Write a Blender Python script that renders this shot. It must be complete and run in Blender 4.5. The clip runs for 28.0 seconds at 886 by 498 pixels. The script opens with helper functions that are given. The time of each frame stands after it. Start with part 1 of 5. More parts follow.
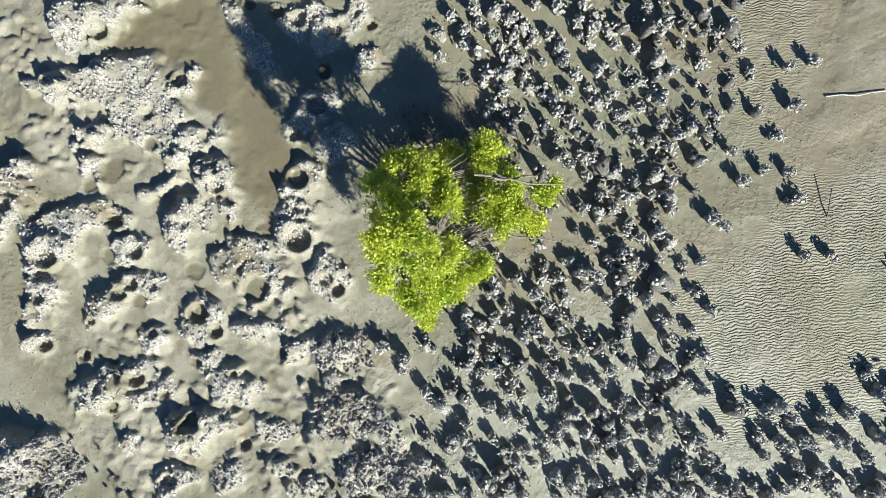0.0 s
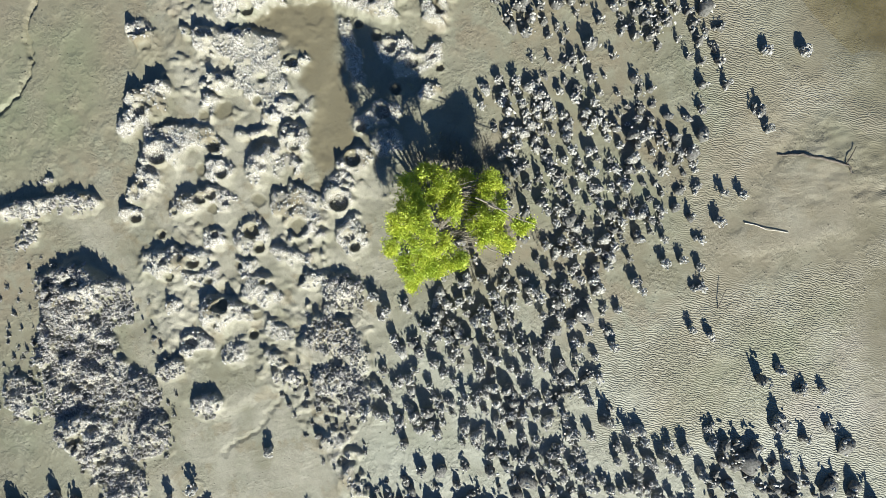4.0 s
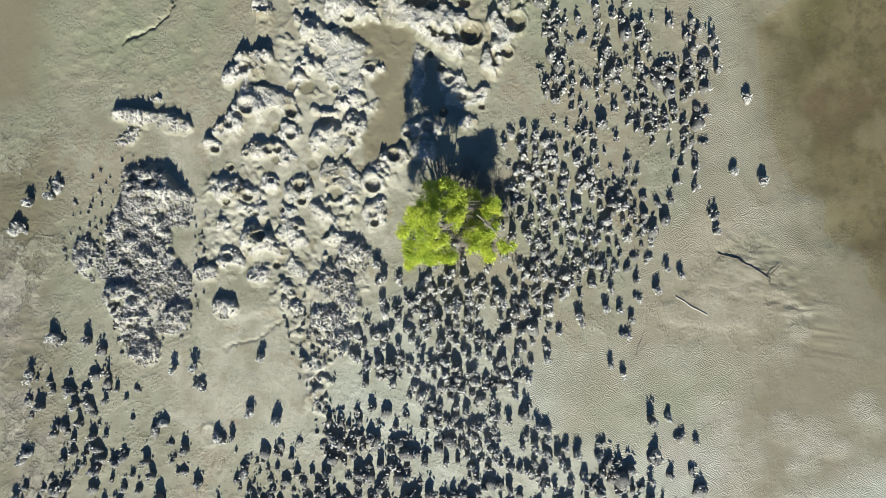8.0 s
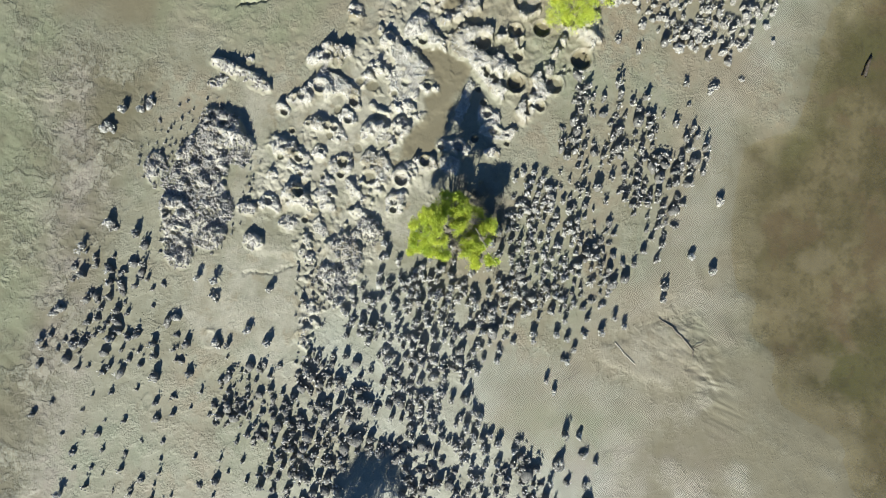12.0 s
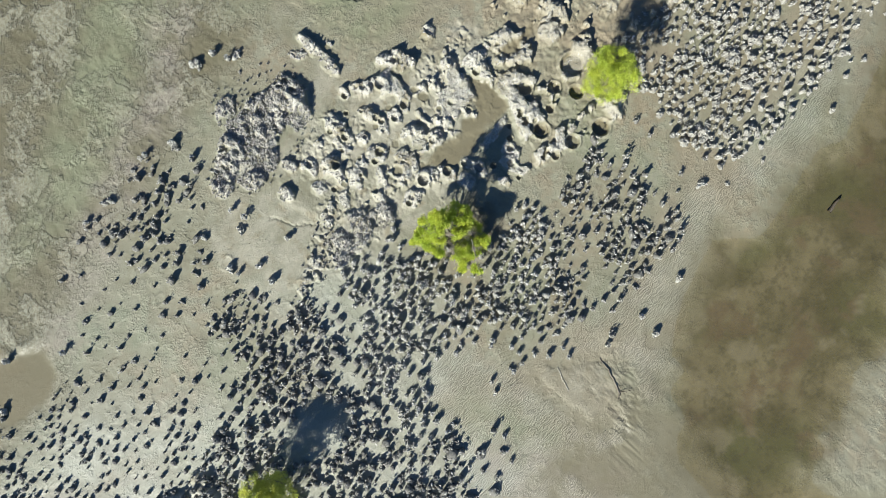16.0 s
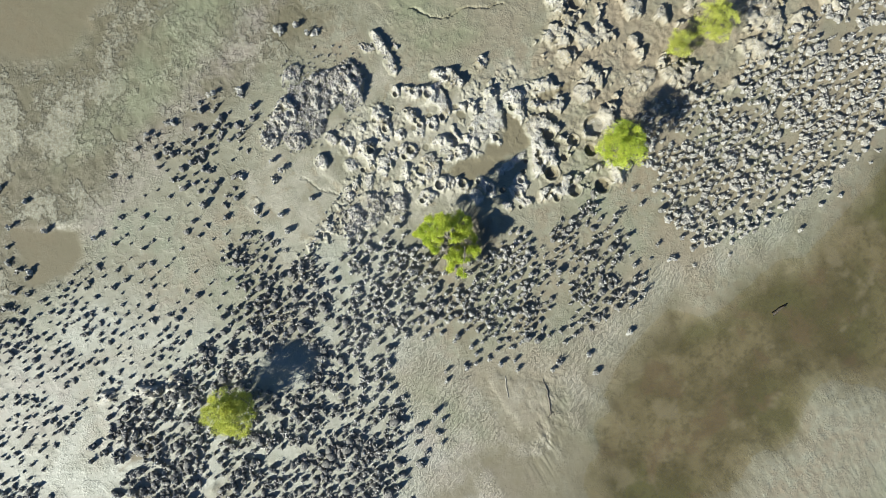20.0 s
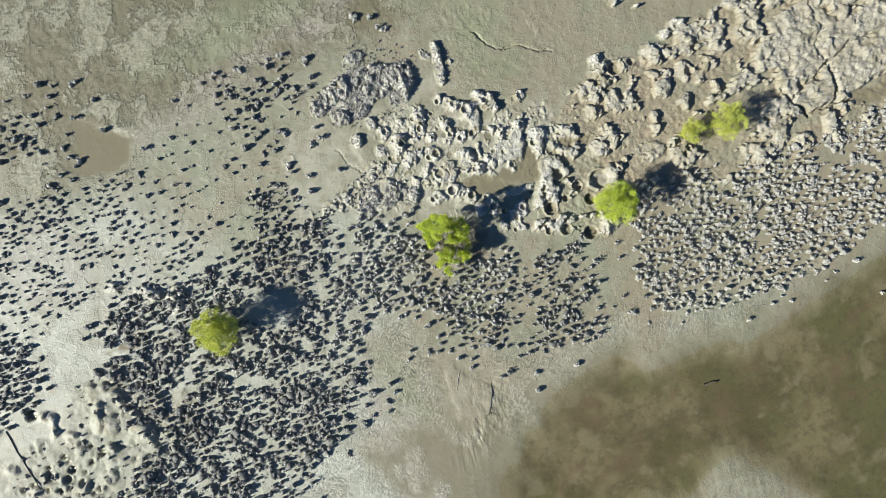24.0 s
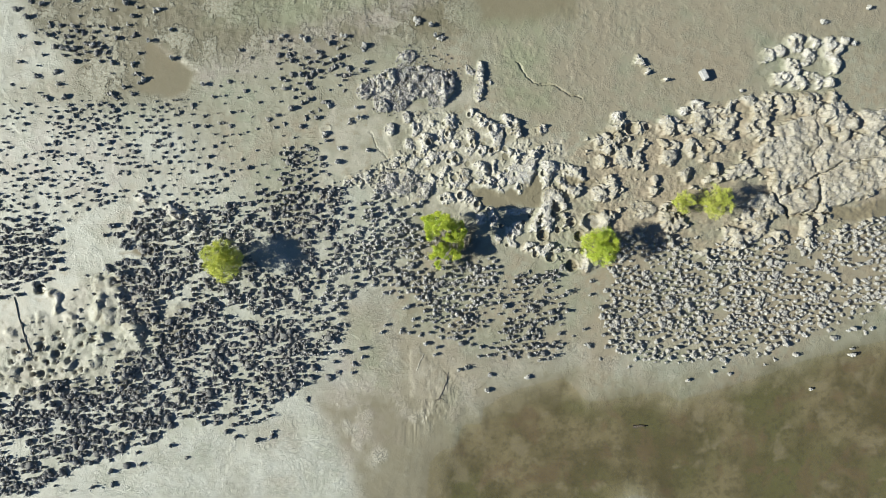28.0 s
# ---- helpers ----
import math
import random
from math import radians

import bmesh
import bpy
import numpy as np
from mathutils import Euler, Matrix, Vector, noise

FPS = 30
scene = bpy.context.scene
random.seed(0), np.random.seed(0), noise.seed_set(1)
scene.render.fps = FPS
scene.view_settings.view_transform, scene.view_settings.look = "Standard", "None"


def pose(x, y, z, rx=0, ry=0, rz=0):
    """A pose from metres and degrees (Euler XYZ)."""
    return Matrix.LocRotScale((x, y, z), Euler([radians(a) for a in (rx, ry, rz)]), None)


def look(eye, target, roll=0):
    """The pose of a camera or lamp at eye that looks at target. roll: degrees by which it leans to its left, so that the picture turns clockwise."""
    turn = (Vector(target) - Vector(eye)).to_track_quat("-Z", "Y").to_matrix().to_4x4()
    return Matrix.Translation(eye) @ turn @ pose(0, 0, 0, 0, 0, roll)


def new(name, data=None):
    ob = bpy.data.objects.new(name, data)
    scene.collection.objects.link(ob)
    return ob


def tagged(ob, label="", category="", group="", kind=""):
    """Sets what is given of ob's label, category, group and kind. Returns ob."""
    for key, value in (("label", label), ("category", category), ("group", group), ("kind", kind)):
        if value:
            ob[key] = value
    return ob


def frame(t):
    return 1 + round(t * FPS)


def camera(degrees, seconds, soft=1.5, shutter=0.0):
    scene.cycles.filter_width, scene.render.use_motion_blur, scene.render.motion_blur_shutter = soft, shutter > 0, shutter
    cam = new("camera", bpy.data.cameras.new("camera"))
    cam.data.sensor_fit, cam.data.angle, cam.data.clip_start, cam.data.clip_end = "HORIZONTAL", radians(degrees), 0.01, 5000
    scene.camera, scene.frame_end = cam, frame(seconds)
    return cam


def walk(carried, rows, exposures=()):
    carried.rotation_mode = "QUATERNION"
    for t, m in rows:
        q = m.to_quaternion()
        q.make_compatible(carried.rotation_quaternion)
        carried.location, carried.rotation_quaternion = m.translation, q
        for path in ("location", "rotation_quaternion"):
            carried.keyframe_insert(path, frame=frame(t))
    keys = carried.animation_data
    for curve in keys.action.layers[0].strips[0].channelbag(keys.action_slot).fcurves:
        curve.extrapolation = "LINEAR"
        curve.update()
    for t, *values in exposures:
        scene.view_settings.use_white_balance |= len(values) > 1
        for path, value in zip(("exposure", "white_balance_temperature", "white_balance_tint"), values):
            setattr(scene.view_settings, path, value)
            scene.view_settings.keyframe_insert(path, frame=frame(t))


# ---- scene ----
cam = camera(72.0, 28.0, soft=0.6)

# ---- the flight: straight down, climbing and turning over the mangrove ----
PATH = [
    (0, 0.235, 0.230, 8.633, -118.50),
    (2, 0.154, 0.202, 10.120, -109.30),
    (4, 0.090, 0.174, 11.605, -100.35),
    (6, 0.042, 0.145, 13.087, -91.59),
    (8, 0.009, 0.115, 14.565, -82.96),
    (10, -0.009, 0.082, 16.038, -74.40),
    (12, -0.011, 0.044, 17.505, -65.88),
    (14, 0.001, 0.001, 18.965, -57.38),
    (16, 0.027, -0.050, 20.417, -48.91),
    (18, 0.068, -0.109, 21.861, -40.47),
    (20, 0.122, -0.177, 23.294, -32.07),
    (22, 0.190, -0.257, 24.717, -23.77),
    (24, 0.271, -0.348, 26.129, -15.61),
    (26, 0.364, -0.454, 27.528, -7.66),
    (28, 0.470, -0.574, 28.913, 0.00),
]
walk(cam, [(t, pose(x, y, z, 0, 0, turn)) for t, x, y, z, turn in PATH])

# ---- daylight ----
SUN_FROM, SUN_UP = 187.0, 32.0
world = bpy.data.worlds.new("sky")
scene.world = world
world.use_nodes = True
sky = world.node_tree.nodes.new("ShaderNodeTexSky")
sky.sky_type, sky.sun_disc = "NISHITA", False
sky.ozone_density, sky.dust_density = 5.0, 0.2
sky.sun_elevation, sky.sun_rotation = radians(SUN_UP), radians(90.0 - SUN_FROM)
backlight = world.node_tree.nodes["Background"]
backlight.inputs["Strength"].default_value = 0.040
haze = world.node_tree.nodes.new("ShaderNodeMix")
haze.data_type, haze.blend_type = "RGBA", "MULTIPLY"
haze.inputs[0].default_value, haze.inputs[7].default_value = 1.0, (0.76, 0.98, 1.18, 1)
world.node_tree.links.new(sky.outputs[0], haze.inputs[6])
world.node_tree.links.new(haze.outputs[2], backlight.inputs["Color"])
sun = new("sun", bpy.data.lights.new("sun", "SUN"))
sun.data.energy, sun.data.angle, sun.data.color = 5.0, radians(0.55), (0.965, 0.962, 0.872)
sun_way = Vector((math.cos(radians(SUN_FROM)) * math.cos(radians(SUN_UP)), math.sin(radians(SUN_FROM)) * math.cos(radians(SUN_UP)), math.sin(radians(SUN_UP))))
sun.matrix_world = look(sun_way * 60, (0, 0, 0))
scene.view_settings.exposure = 1.15


# ---- node helpers ----
class Nodes:
    """A short hand for building node materials."""

    def __init__(self, name, roughness=0.8):
        self.mat = bpy.data.materials.new(name)
        self.mat.use_nodes = True
        self.tree = self.mat.node_tree
        self.bsdf = self.tree.nodes["Principled BSDF"]
        self.bsdf.inputs["Roughness"].default_value = roughness
        self.place = self.add("ShaderNodeNewGeometry").outputs["Position"]

    def add(self, kind, **values):
        node = self.tree.nodes.new(kind)
        for key, value in values.items():
            self.give(node.inputs[key.replace("_", " ")], value)
        return node

    def give(self, socket, value):
        if isinstance(value, bpy.types.NodeSocket):
            self.tree.links.new(value, socket)
        else:
            socket.default_value = value

    def noise(self, scale, detail=4.0, rough=0.55, warp=0.0, at=None):
        n = self.add("ShaderNodeTexNoise", Scale=scale, Detail=detail, Roughness=rough, Distortion=warp)
        self.give(n.inputs["Vector"], at or self.place)
        return n.outputs[0]

    def voronoi(self, scale, feature="F1", rand=1.0):
        n = self.add("ShaderNodeTexVoronoi", Scale=scale, Randomness=rand)
        n.feature = feature
        self.give(n.inputs["Vector"], self.place)
        return n.outputs["Distance"]

    def attr(self, name):
        n = self.add("ShaderNodeAttribute")
        n.attribute_name = name
        return n.outputs["Fac"]

    def math(self, op, a, b=0.5, c=0.5):
        n = self.add("ShaderNodeMath")
        n.operation = op
        for socket, value in zip(n.inputs, (a, b, c)):
            self.give(socket, value)
        return n.outputs[0]

    def ramp(self, fac, low, high, to_low=0.0, to_high=1.0):
        n = self.add("ShaderNodeMapRange")
        n.interpolation_type = "SMOOTHSTEP"
        for socket, value in zip(n.inputs, (fac, low, high, to_low, to_high)):
            self.give(socket, value)
        return n.outputs[0]

    def mix(self, fac, a, b, blend="MIX"):
        n = self.add("ShaderNodeMix")
        n.data_type, n.blend_type = "RGBA", blend
        self.give(n.inputs[0], fac)
        self.give(n.inputs[6], (*a, 1) if isinstance(a, tuple) else a)
        self.give(n.inputs[7], (*b, 1) if isinstance(b, tuple) else b)
        return n.outputs[2]

    def bump(self, height, distance, strength=1.0, normal=None):
        n = self.add("ShaderNodeBump", Height=height, Distance=distance, Strength=strength)
        if normal is not None:
            self.give(n.inputs["Normal"], normal)
        return n.outputs[0]

    def finish(self, colour, normal=None, roughness=None):
        self.give(self.bsdf.inputs["Base Color"], colour)
        if normal is not None:
            self.give(self.bsdf.inputs["Normal"], normal)
        if roughness is not None:
            self.give(self.bsdf.inputs["Roughness"], roughness)
        return self.mat


# ---- materials ----
def mud_material():
    """Tidal mud: pale drying film, wet brown hollows, ripples, pale crumbly mounds, painted glare."""
    n = Nodes("tidal mud")
    mound, wet, ripple, film, deep, pale, tan, damp, cream, olive, mauve = (n.attr(a) for a in ("mound", "wet", "ripple", "film", "deep", "pale", "tan", "damp", "cream", "olive", "mauve"))
    broad, middle, fine, grit = n.noise(0.35, 5.0), n.noise(2.2, 6.0, 0.6), n.noise(14.0, 5.0, 0.65), n.noise(60.0, 3.0, 0.7)
    colour = n.mix(n.ramp(broad, 0.35, 0.68), (0.165, 0.159, 0.106), (0.235, 0.233, 0.168))
    colour = n.mix(n.ramp(n.noise(0.17, 4.0), 0.46, 0.64), colour, (0.212, 0.180, 0.122))
    colour = n.mix(n.ramp(n.noise(0.23, 5.0, 0.55, 0.4), 0.50, 0.64, 0.0, 0.75), colour, (0.188, 0.210, 0.142))
    colour = n.mix(n.ramp(middle, 0.42, 0.66), colour, (0.225, 0.224, 0.162))
    colour = n.mix(n.ramp(n.noise(1.1, 7.0, 0.62), 0.56, 0.66, 0.0, 0.55), colour, (0.145, 0.130, 0.085))
    # pale mud, with the glare off wet mud put into its colour
    colour = n.mix(n.math("MULTIPLY", pale, n.ramp(n.noise(0.8, 6.0), 0.32, 0.64, 0.3, 0.88)), colour, (0.325, 0.334, 0.278))
    # pale algal film drying in ragged patches over darker wet mud
    lace, gap = n.math("ADD", n.math("MULTIPLY", n.noise(0.55, 10.0, 0.68, 0.3), 0.7), n.math("MULTIPLY", n.noise(4.0, 6.0, 0.7), 0.3)), n.ramp(n.noise(0.30, 6.0, 0.65), 0.50, 0.58)
    ragged = n.math("MULTIPLY", n.math("MULTIPLY", n.ramp(lace, 0.47, 0.53), n.math("SUBTRACT", 1.0, gap)), film)
    colour = n.mix(n.math("MULTIPLY", film, 0.9), colour, (0.105, 0.095, 0.053))
    colour = n.mix(n.math("MULTIPLY", ragged, 0.85), colour, n.mix(n.ramp(n.noise(9.0, 5.0, 0.7), 0.4, 0.60), (0.175, 0.165, 0.11), (0.285, 0.28, 0.21)))
    # cream mud drying between the mounds
    colour = n.mix(n.math("MULTIPLY", cream, n.ramp(n.noise(1.3, 6.0, 0.6), 0.36, 0.60, 0.1, 0.85)), colour, (0.34, 0.325, 0.255))
    colour = n.mix(n.math("MULTIPLY", cream, n.ramp(n.noise(2.1, 5.0, 0.6), 0.54, 0.64, 0.0, 0.7)), colour, (0.20, 0.170, 0.105))
    # damp brown mud
    colour = n.mix(n.math("MULTIPLY", damp, n.ramp(n.noise(0.7, 6.0, 0.6), 0.32, 0.62, 0.25, 0.85)), colour, (0.212, 0.184, 0.127))
    colour = n.mix(n.math("MULTIPLY", olive, n.ramp(n.noise(0.9, 6.0, 0.6), 0.34, 0.62, 0.3, 0.9)), colour, (0.175, 0.190, 0.115))
    colour = n.mix(n.math("MULTIPLY", mauve, n.ramp(n.noise(1.1, 6.0, 0.6), 0.38, 0.66, 0.1, 0.6)), colour, (0.275, 0.242, 0.205))
    colour = n.mix(n.math("MULTIPLY", tan, n.ramp(n.noise(0.8, 5.0, 0.6), 0.36, 0.60, 0.2, 0.8)), colour, (0.25, 0.205, 0.140))
    # wet hollows
    colour = n.mix(n.math("MULTIPLY", wet, 0.8), colour, (0.148, 0.127, 0.077))
    # mounds with a crust of shell grit
    speck = n.ramp(n.noise(38.0, 4.0, 0.75), 0.42, 0.58)
    crust = n.mix(speck, (0.20, 0.182, 0.158), (0.68, 0.665, 0.60))
    crust = n.mix(n.ramp(n.noise(3.5, 5.0), 0.46, 0.60, 0.0, 0.8), crust, (0.42, 0.40, 0.32))
    crust = n.mix(n.ramp(n.noise(1.1, 4.0), 0.52, 0.68), crust, (0.225, 0.195, 0.125))
    crust = n.mix(n.math("MULTIPLY", tan, 0.6), crust, n.mix(n.ramp(n.noise(6.0, 5.0), 0.4, 0.65), (0.215, 0.185, 0.12), (0.36, 0.335, 0.255)))
    colour = n.mix(mound, colour, crust)
    # weed and silt on the bed under the water
    blotch = n.ramp(n.noise(0.34, 8.0, 0.6, 0.2), 0.36, 0.62)
    bed = n.mix(blotch, (0.130, 0.112, 0.062), (0.050, 0.044, 0.016))
    bed = n.mix(n.ramp(n.noise(0.16, 3.0), 0.45, 0.65), bed, (0.066, 0.068, 0.024))
    bed = n.mix(n.ramp(n.noise(3.0, 7.0, 0.7), 0.48, 0.62, 0.0, 0.5), bed, (0.034, 0.032, 0.013))
    bed = n.mix(n.ramp(n.noise(7.0, 4.0, 0.7), 0.60, 0.70, 0.0, 0.3), bed, (0.13, 0.12, 0.075))
    bed = n.mix(n.ramp(n.noise(0.75, 5.0, 0.55, 0.3), 0.54, 0.66, 0.0, 0.6), bed, (0.088, 0.062, 0.034))
    bed = n.mix(n.ramp(n.noise(1.05, 3.0, 0.5, 0.3), 0.55, 0.72, 0.0, 0.55), bed, (0.165, 0.145, 0.095))
    drowned = n.ramp(n.math("ADD", deep, n.math("MULTIPLY", n.noise(0.6, 7.0, 0.6, 0.3), 1.1)), 0.74, 1.46)
    colour = n.mix(n.math("MULTIPLY", drowned, n.ramp(deep, 0.0, 0.25)), colour, bed)
    colour = n.mix(n.ramp(grit, 0.3, 0.75), n.mix(0.4, colour, (0.10, 0.085, 0.06)), colour)
    colour = n.mix(n.ramp(fine, 0.40, 0.52, 0.14, 0.0), colour, (0.10, 0.09, 0.06))
    # ripples
    wave = n.add("ShaderNodeTexWave", Scale=7.2, Distortion=11.0, Detail=3.0, Detail_Scale=0.9)
    wave.wave_type, wave.bands_direction = "BANDS", "X"
    turned = n.add("ShaderNodeMapping")
    turned.inputs["Rotation"].default_value = (0, 0, radians(25))
    n.give(turned.inputs["Vector"], n.place)
    n.give(wave.inputs["Vector"], turned.outputs[0])
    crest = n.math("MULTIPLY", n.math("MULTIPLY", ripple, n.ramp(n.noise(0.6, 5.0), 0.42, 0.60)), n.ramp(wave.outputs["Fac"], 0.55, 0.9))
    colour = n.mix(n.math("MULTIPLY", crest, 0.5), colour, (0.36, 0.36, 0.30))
    height = n.math("MULTIPLY", wave.outputs["Fac"], n.math("MULTIPLY", n.math("MULTIPLY", ripple, n.ramp(n.noise(0.5, 5.0), 0.34, 0.50, 0.15, 1.0)), 0.0095))
    height = n.math("ADD", height, n.math("MULTIPLY", n.math("MULTIPLY", fine, n.ramp(n.noise(1.7, 3.0), 0.40, 0.62, 0.2, 1.0)), 0.034))
    height = n.math("ADD", height, n.math("MULTIPLY", n.noise(3.2, 4.0, 0.55), 0.014))
    height = n.math("ADD", height, n.math("MULTIPLY", n.math("MULTIPLY", grit, n.math("MAXIMUM", mound, n.math("MULTIPLY", cream, 0.6))), 0.022))
    height = n.math("ADD", height, n.math("MULTIPLY", ragged, 0.035))
    dot = n.math("MULTIPLY", n.ramp(n.voronoi(8.5), 0.15, 0.07), n.ramp(n.noise(2.6, 3.0), 0.40, 0.54))
    height = n.math("ADD", height, n.math("MULTIPLY", dot, 0.018))
    colour = n.mix(n.math("MULTIPLY", dot, 0.45), colour, (0.11, 0.10, 0.07))
    calm = n.math("MULTIPLY", cream, n.math("SUBTRACT", 0.45, n.math("MULTIPLY", mound, 0.45)))
    normal = n.bump(height, 1.0, n.math("SUBTRACT", 1.0, n.math("MAXIMUM", n.math("MULTIPLY", wet, 0.75), calm)))
    rough = n.ramp(middle, 0.3, 0.7, 0.50, 0.64)
    rough = n.mix(mound, n.mix(wet, rough, (0.30, 0.30, 0.30)), (0.85, 0.85, 0.85))
    n.give(n.bsdf.inputs["Specular IOR Level"], n.math("ADD", 0.36, n.math("MULTIPLY", pale, 0.08)))
    return n.finish(colour, normal, rough)


def shell_material(name, pale, dark):
    n = Nodes(name, 0.6)
    rnd = n.add("ShaderNodeNewGeometry").outputs["Random Per Island"]
    own = n.add("ShaderNodeObjectInfo").outputs["Random"]
    tone = n.mix(n.ramp(n.noise(45.0, 3.0, 0.7), 0.35, 0.62), dark, pale)
    tone = n.mix(n.math("MULTIPLY", n.math("POWER", rnd, 1.6), 0.8), tone, dark)
    tone = n.mix(n.math("MULTIPLY", own, 0.25), tone, (0.24, 0.21, 0.15))
    return n.finish(tone, n.bump(n.noise(90.0, 3.0), 0.01, 0.6))


def plain_material(name, a, b, scale, roughness=0.8, relief=0.01):
    n = Nodes(name, roughness)
    return n.finish(n.mix(n.ramp(n.noise(scale, 5.0, 0.65), 0.3, 0.7), a, b), n.bump(n.noise(scale * 3, 4.0), relief, 0.7))


def leaf_material(name, young, old):
    n = Nodes(name, 0.45)
    rnd = n.add("ShaderNodeNewGeometry").outputs["Random Per Island"]
    tone = n.mix(rnd, young, old)
    tone = n.mix(n.ramp(n.noise(2.2, 3.0), 0.35, 0.7), tone, old)
    n.finish(tone)
    glow = n.add("ShaderNodeBsdfTranslucent")
    n.give(glow.inputs["Color"], tone)
    both = n.add("ShaderNodeMixShader")
    both.inputs[0].default_value = 0.44
    n.give(both.inputs[1], n.bsdf.outputs[0])
    n.give(both.inputs[2], glow.outputs[0])
    n.give(n.tree.nodes["Material Output"].inputs["Surface"], both.outputs[0])
    return n.mat


def water_material():
    """Still, silty water: mostly clear with a brown tint and a faint sheen."""
    n = Nodes("silty water", 0.06)
    clear = n.add("ShaderNodeBsdfTransparent")
    clear.inputs["Color"].default_value = (0.97, 0.965, 0.94, 1)
    gloss = n.add("ShaderNodeBsdfGlossy", Roughness=0.05)
    facing = n.add("ShaderNodeFresnel", IOR=1.33)
    n.give(gloss.inputs["Normal"], n.bump(n.noise(7.0, 3.0), 0.004, 0.5))
    both = n.add("ShaderNodeMixShader")
    n.give(both.inputs[0], facing.outputs[0])
    n.give(both.inputs[1], clear.outputs[0])
    n.give(both.inputs[2], gloss.outputs[0])
    n.give(n.tree.nodes["Material Output"].inputs["Surface"], both.outputs[0])
    return n.mat


MUD = mud_material()
SHELL = shell_material("oyster shell", (0.68, 0.67, 0.635), (0.16, 0.155, 0.135))
CORE = plain_material("shelly mud", (0.12, 0.115, 0.095), (0.42, 0.41, 0.37), 30.0, 0.8, 0.03)
BED = plain_material("dark oyster mud", (0.05, 0.047, 0.040), (0.21, 0.205, 0.185), 30.0, 0.8, 0.03)
LUMP = plain_material("mud-coated oyster lump", (0.09, 0.082, 0.068), (0.36, 0.35, 0.31), 22.0, 0.8, 0.03)
REEF_MUD = plain_material("mauve-grey shelly mud", (0.12, 0.11, 0.105), (0.42, 0.405, 0.385), 40.0, 0.8, 0.02)
LEAF = leaf_material("mangrove leaf", (0.74, 0.75, 0.12), (0.38, 0.48, 0.06))
LEAF_DRY = leaf_material("yellowing mangrove leaf", (0.68, 0.68, 0.17), (0.44, 0.48, 0.09))
BARK = plain_material("grey mangrove bark", (0.10, 0.085, 0.065), (0.26, 0.235, 0.19), 25.0, 0.85, 0.02)
STONE = plain_material("pale cut stone", (0.22, 0.22, 0.205), (0.34, 0.34, 0.32), 12.0, 0.75, 0.01)
DRIFT = plain_material("wet driftwood", (0.05, 0.04, 0.03), (0.13, 0.11, 0.085), 18.0, 0.7, 0.01)
BLEACHED = plain_material("bleached wood", (0.34, 0.31, 0.25), (0.50, 0.47, 0.40), 20.0, 0.8, 0.01)
WATER = water_material()


# ---- numbers in bulk ----
def hashed(ix, iy, seed):
    h = (ix.astype(np.int64) * 374761393 + iy.astype(np.int64) * 668265263 + seed * 974634777) & 0xFFFFFFFF
    h = ((h ^ (h >> 13)) * 1274126177) & 0xFFFFFFFF
    return ((h ^ (h >> 16)) & 0xFFFF) / 32767.5 - 1.0


def smooth_noise(x, y, wave, seed):
    """Value noise, -1 to 1, with the given wave length in metres."""
    u, v = x / wave, y / wave
    iu, iv = np.floor(u), np.floor(v)
    fu, fv = u - iu, v - iv
    fu, fv = fu * fu * (3 - 2 * fu), fv * fv * (3 - 2 * fv)
    a, b = hashed(iu, iv, seed), hashed(iu + 1, iv, seed)
    c, d = hashed(iu, iv + 1, seed), hashed(iu + 1, iv + 1, seed)
    return (a + (b - a) * fu) * (1 - fv) + (c + (d - c) * fu) * fv


def fractal(x, y, wave, octaves, seed, gain=0.5):
    total, size, norm = 0.0, 1.0, 0.0
    for k in range(octaves):
        c, s = math.cos(0.7 * k), math.sin(0.7 * k)
        total = total + size * smooth_noise(c * x - s * y, s * x + c * y, wave / 2 ** k, seed + k)
        norm, size = norm + size, size * gain
    return total / norm


def step(a, b, v):
    f = np.clip((v - a) / (b - a), 0, 1)
    return f * f * (3 - 2 * f)


def inside(x, y, ring):
    """Distance in metres to the edge of a polygon, positive inside."""
    best, odd = np.full(x.shape, 1e9), np.zeros(x.shape, bool)
    for (ax, ay), (bx, by) in zip(ring, ring[1:] + ring[:1]):
        ex, ey = bx - ax, by - ay
        f = np.clip(((x - ax) * ex + (y - ay) * ey) / (ex * ex + ey * ey), 0, 1)
        best = np.minimum(best, (x - ax - f * ex) ** 2 + (y - ay - f * ey) ** 2)
        if ay != by:
            odd ^= ((ay > y) != (by > y)) & (x < (bx - ax) * (y - ay) / (by - ay) + ax)
    return np.where(odd, 1, -1) * np.sqrt(best)


def near_line(x, y, line):
    best = np.full(x.shape, 1e9)
    for (ax, ay), (bx, by) in zip(line, line[1:]):
        ex, ey = bx - ax, by - ay
        f = np.clip(((x - ax) * ex + (y - ay) * ey) / (ex * ex + ey * ey), 0, 1)
        best = np.minimum(best, np.hypot(x - ax - f * ex, y - ay - f * ey))
    return best


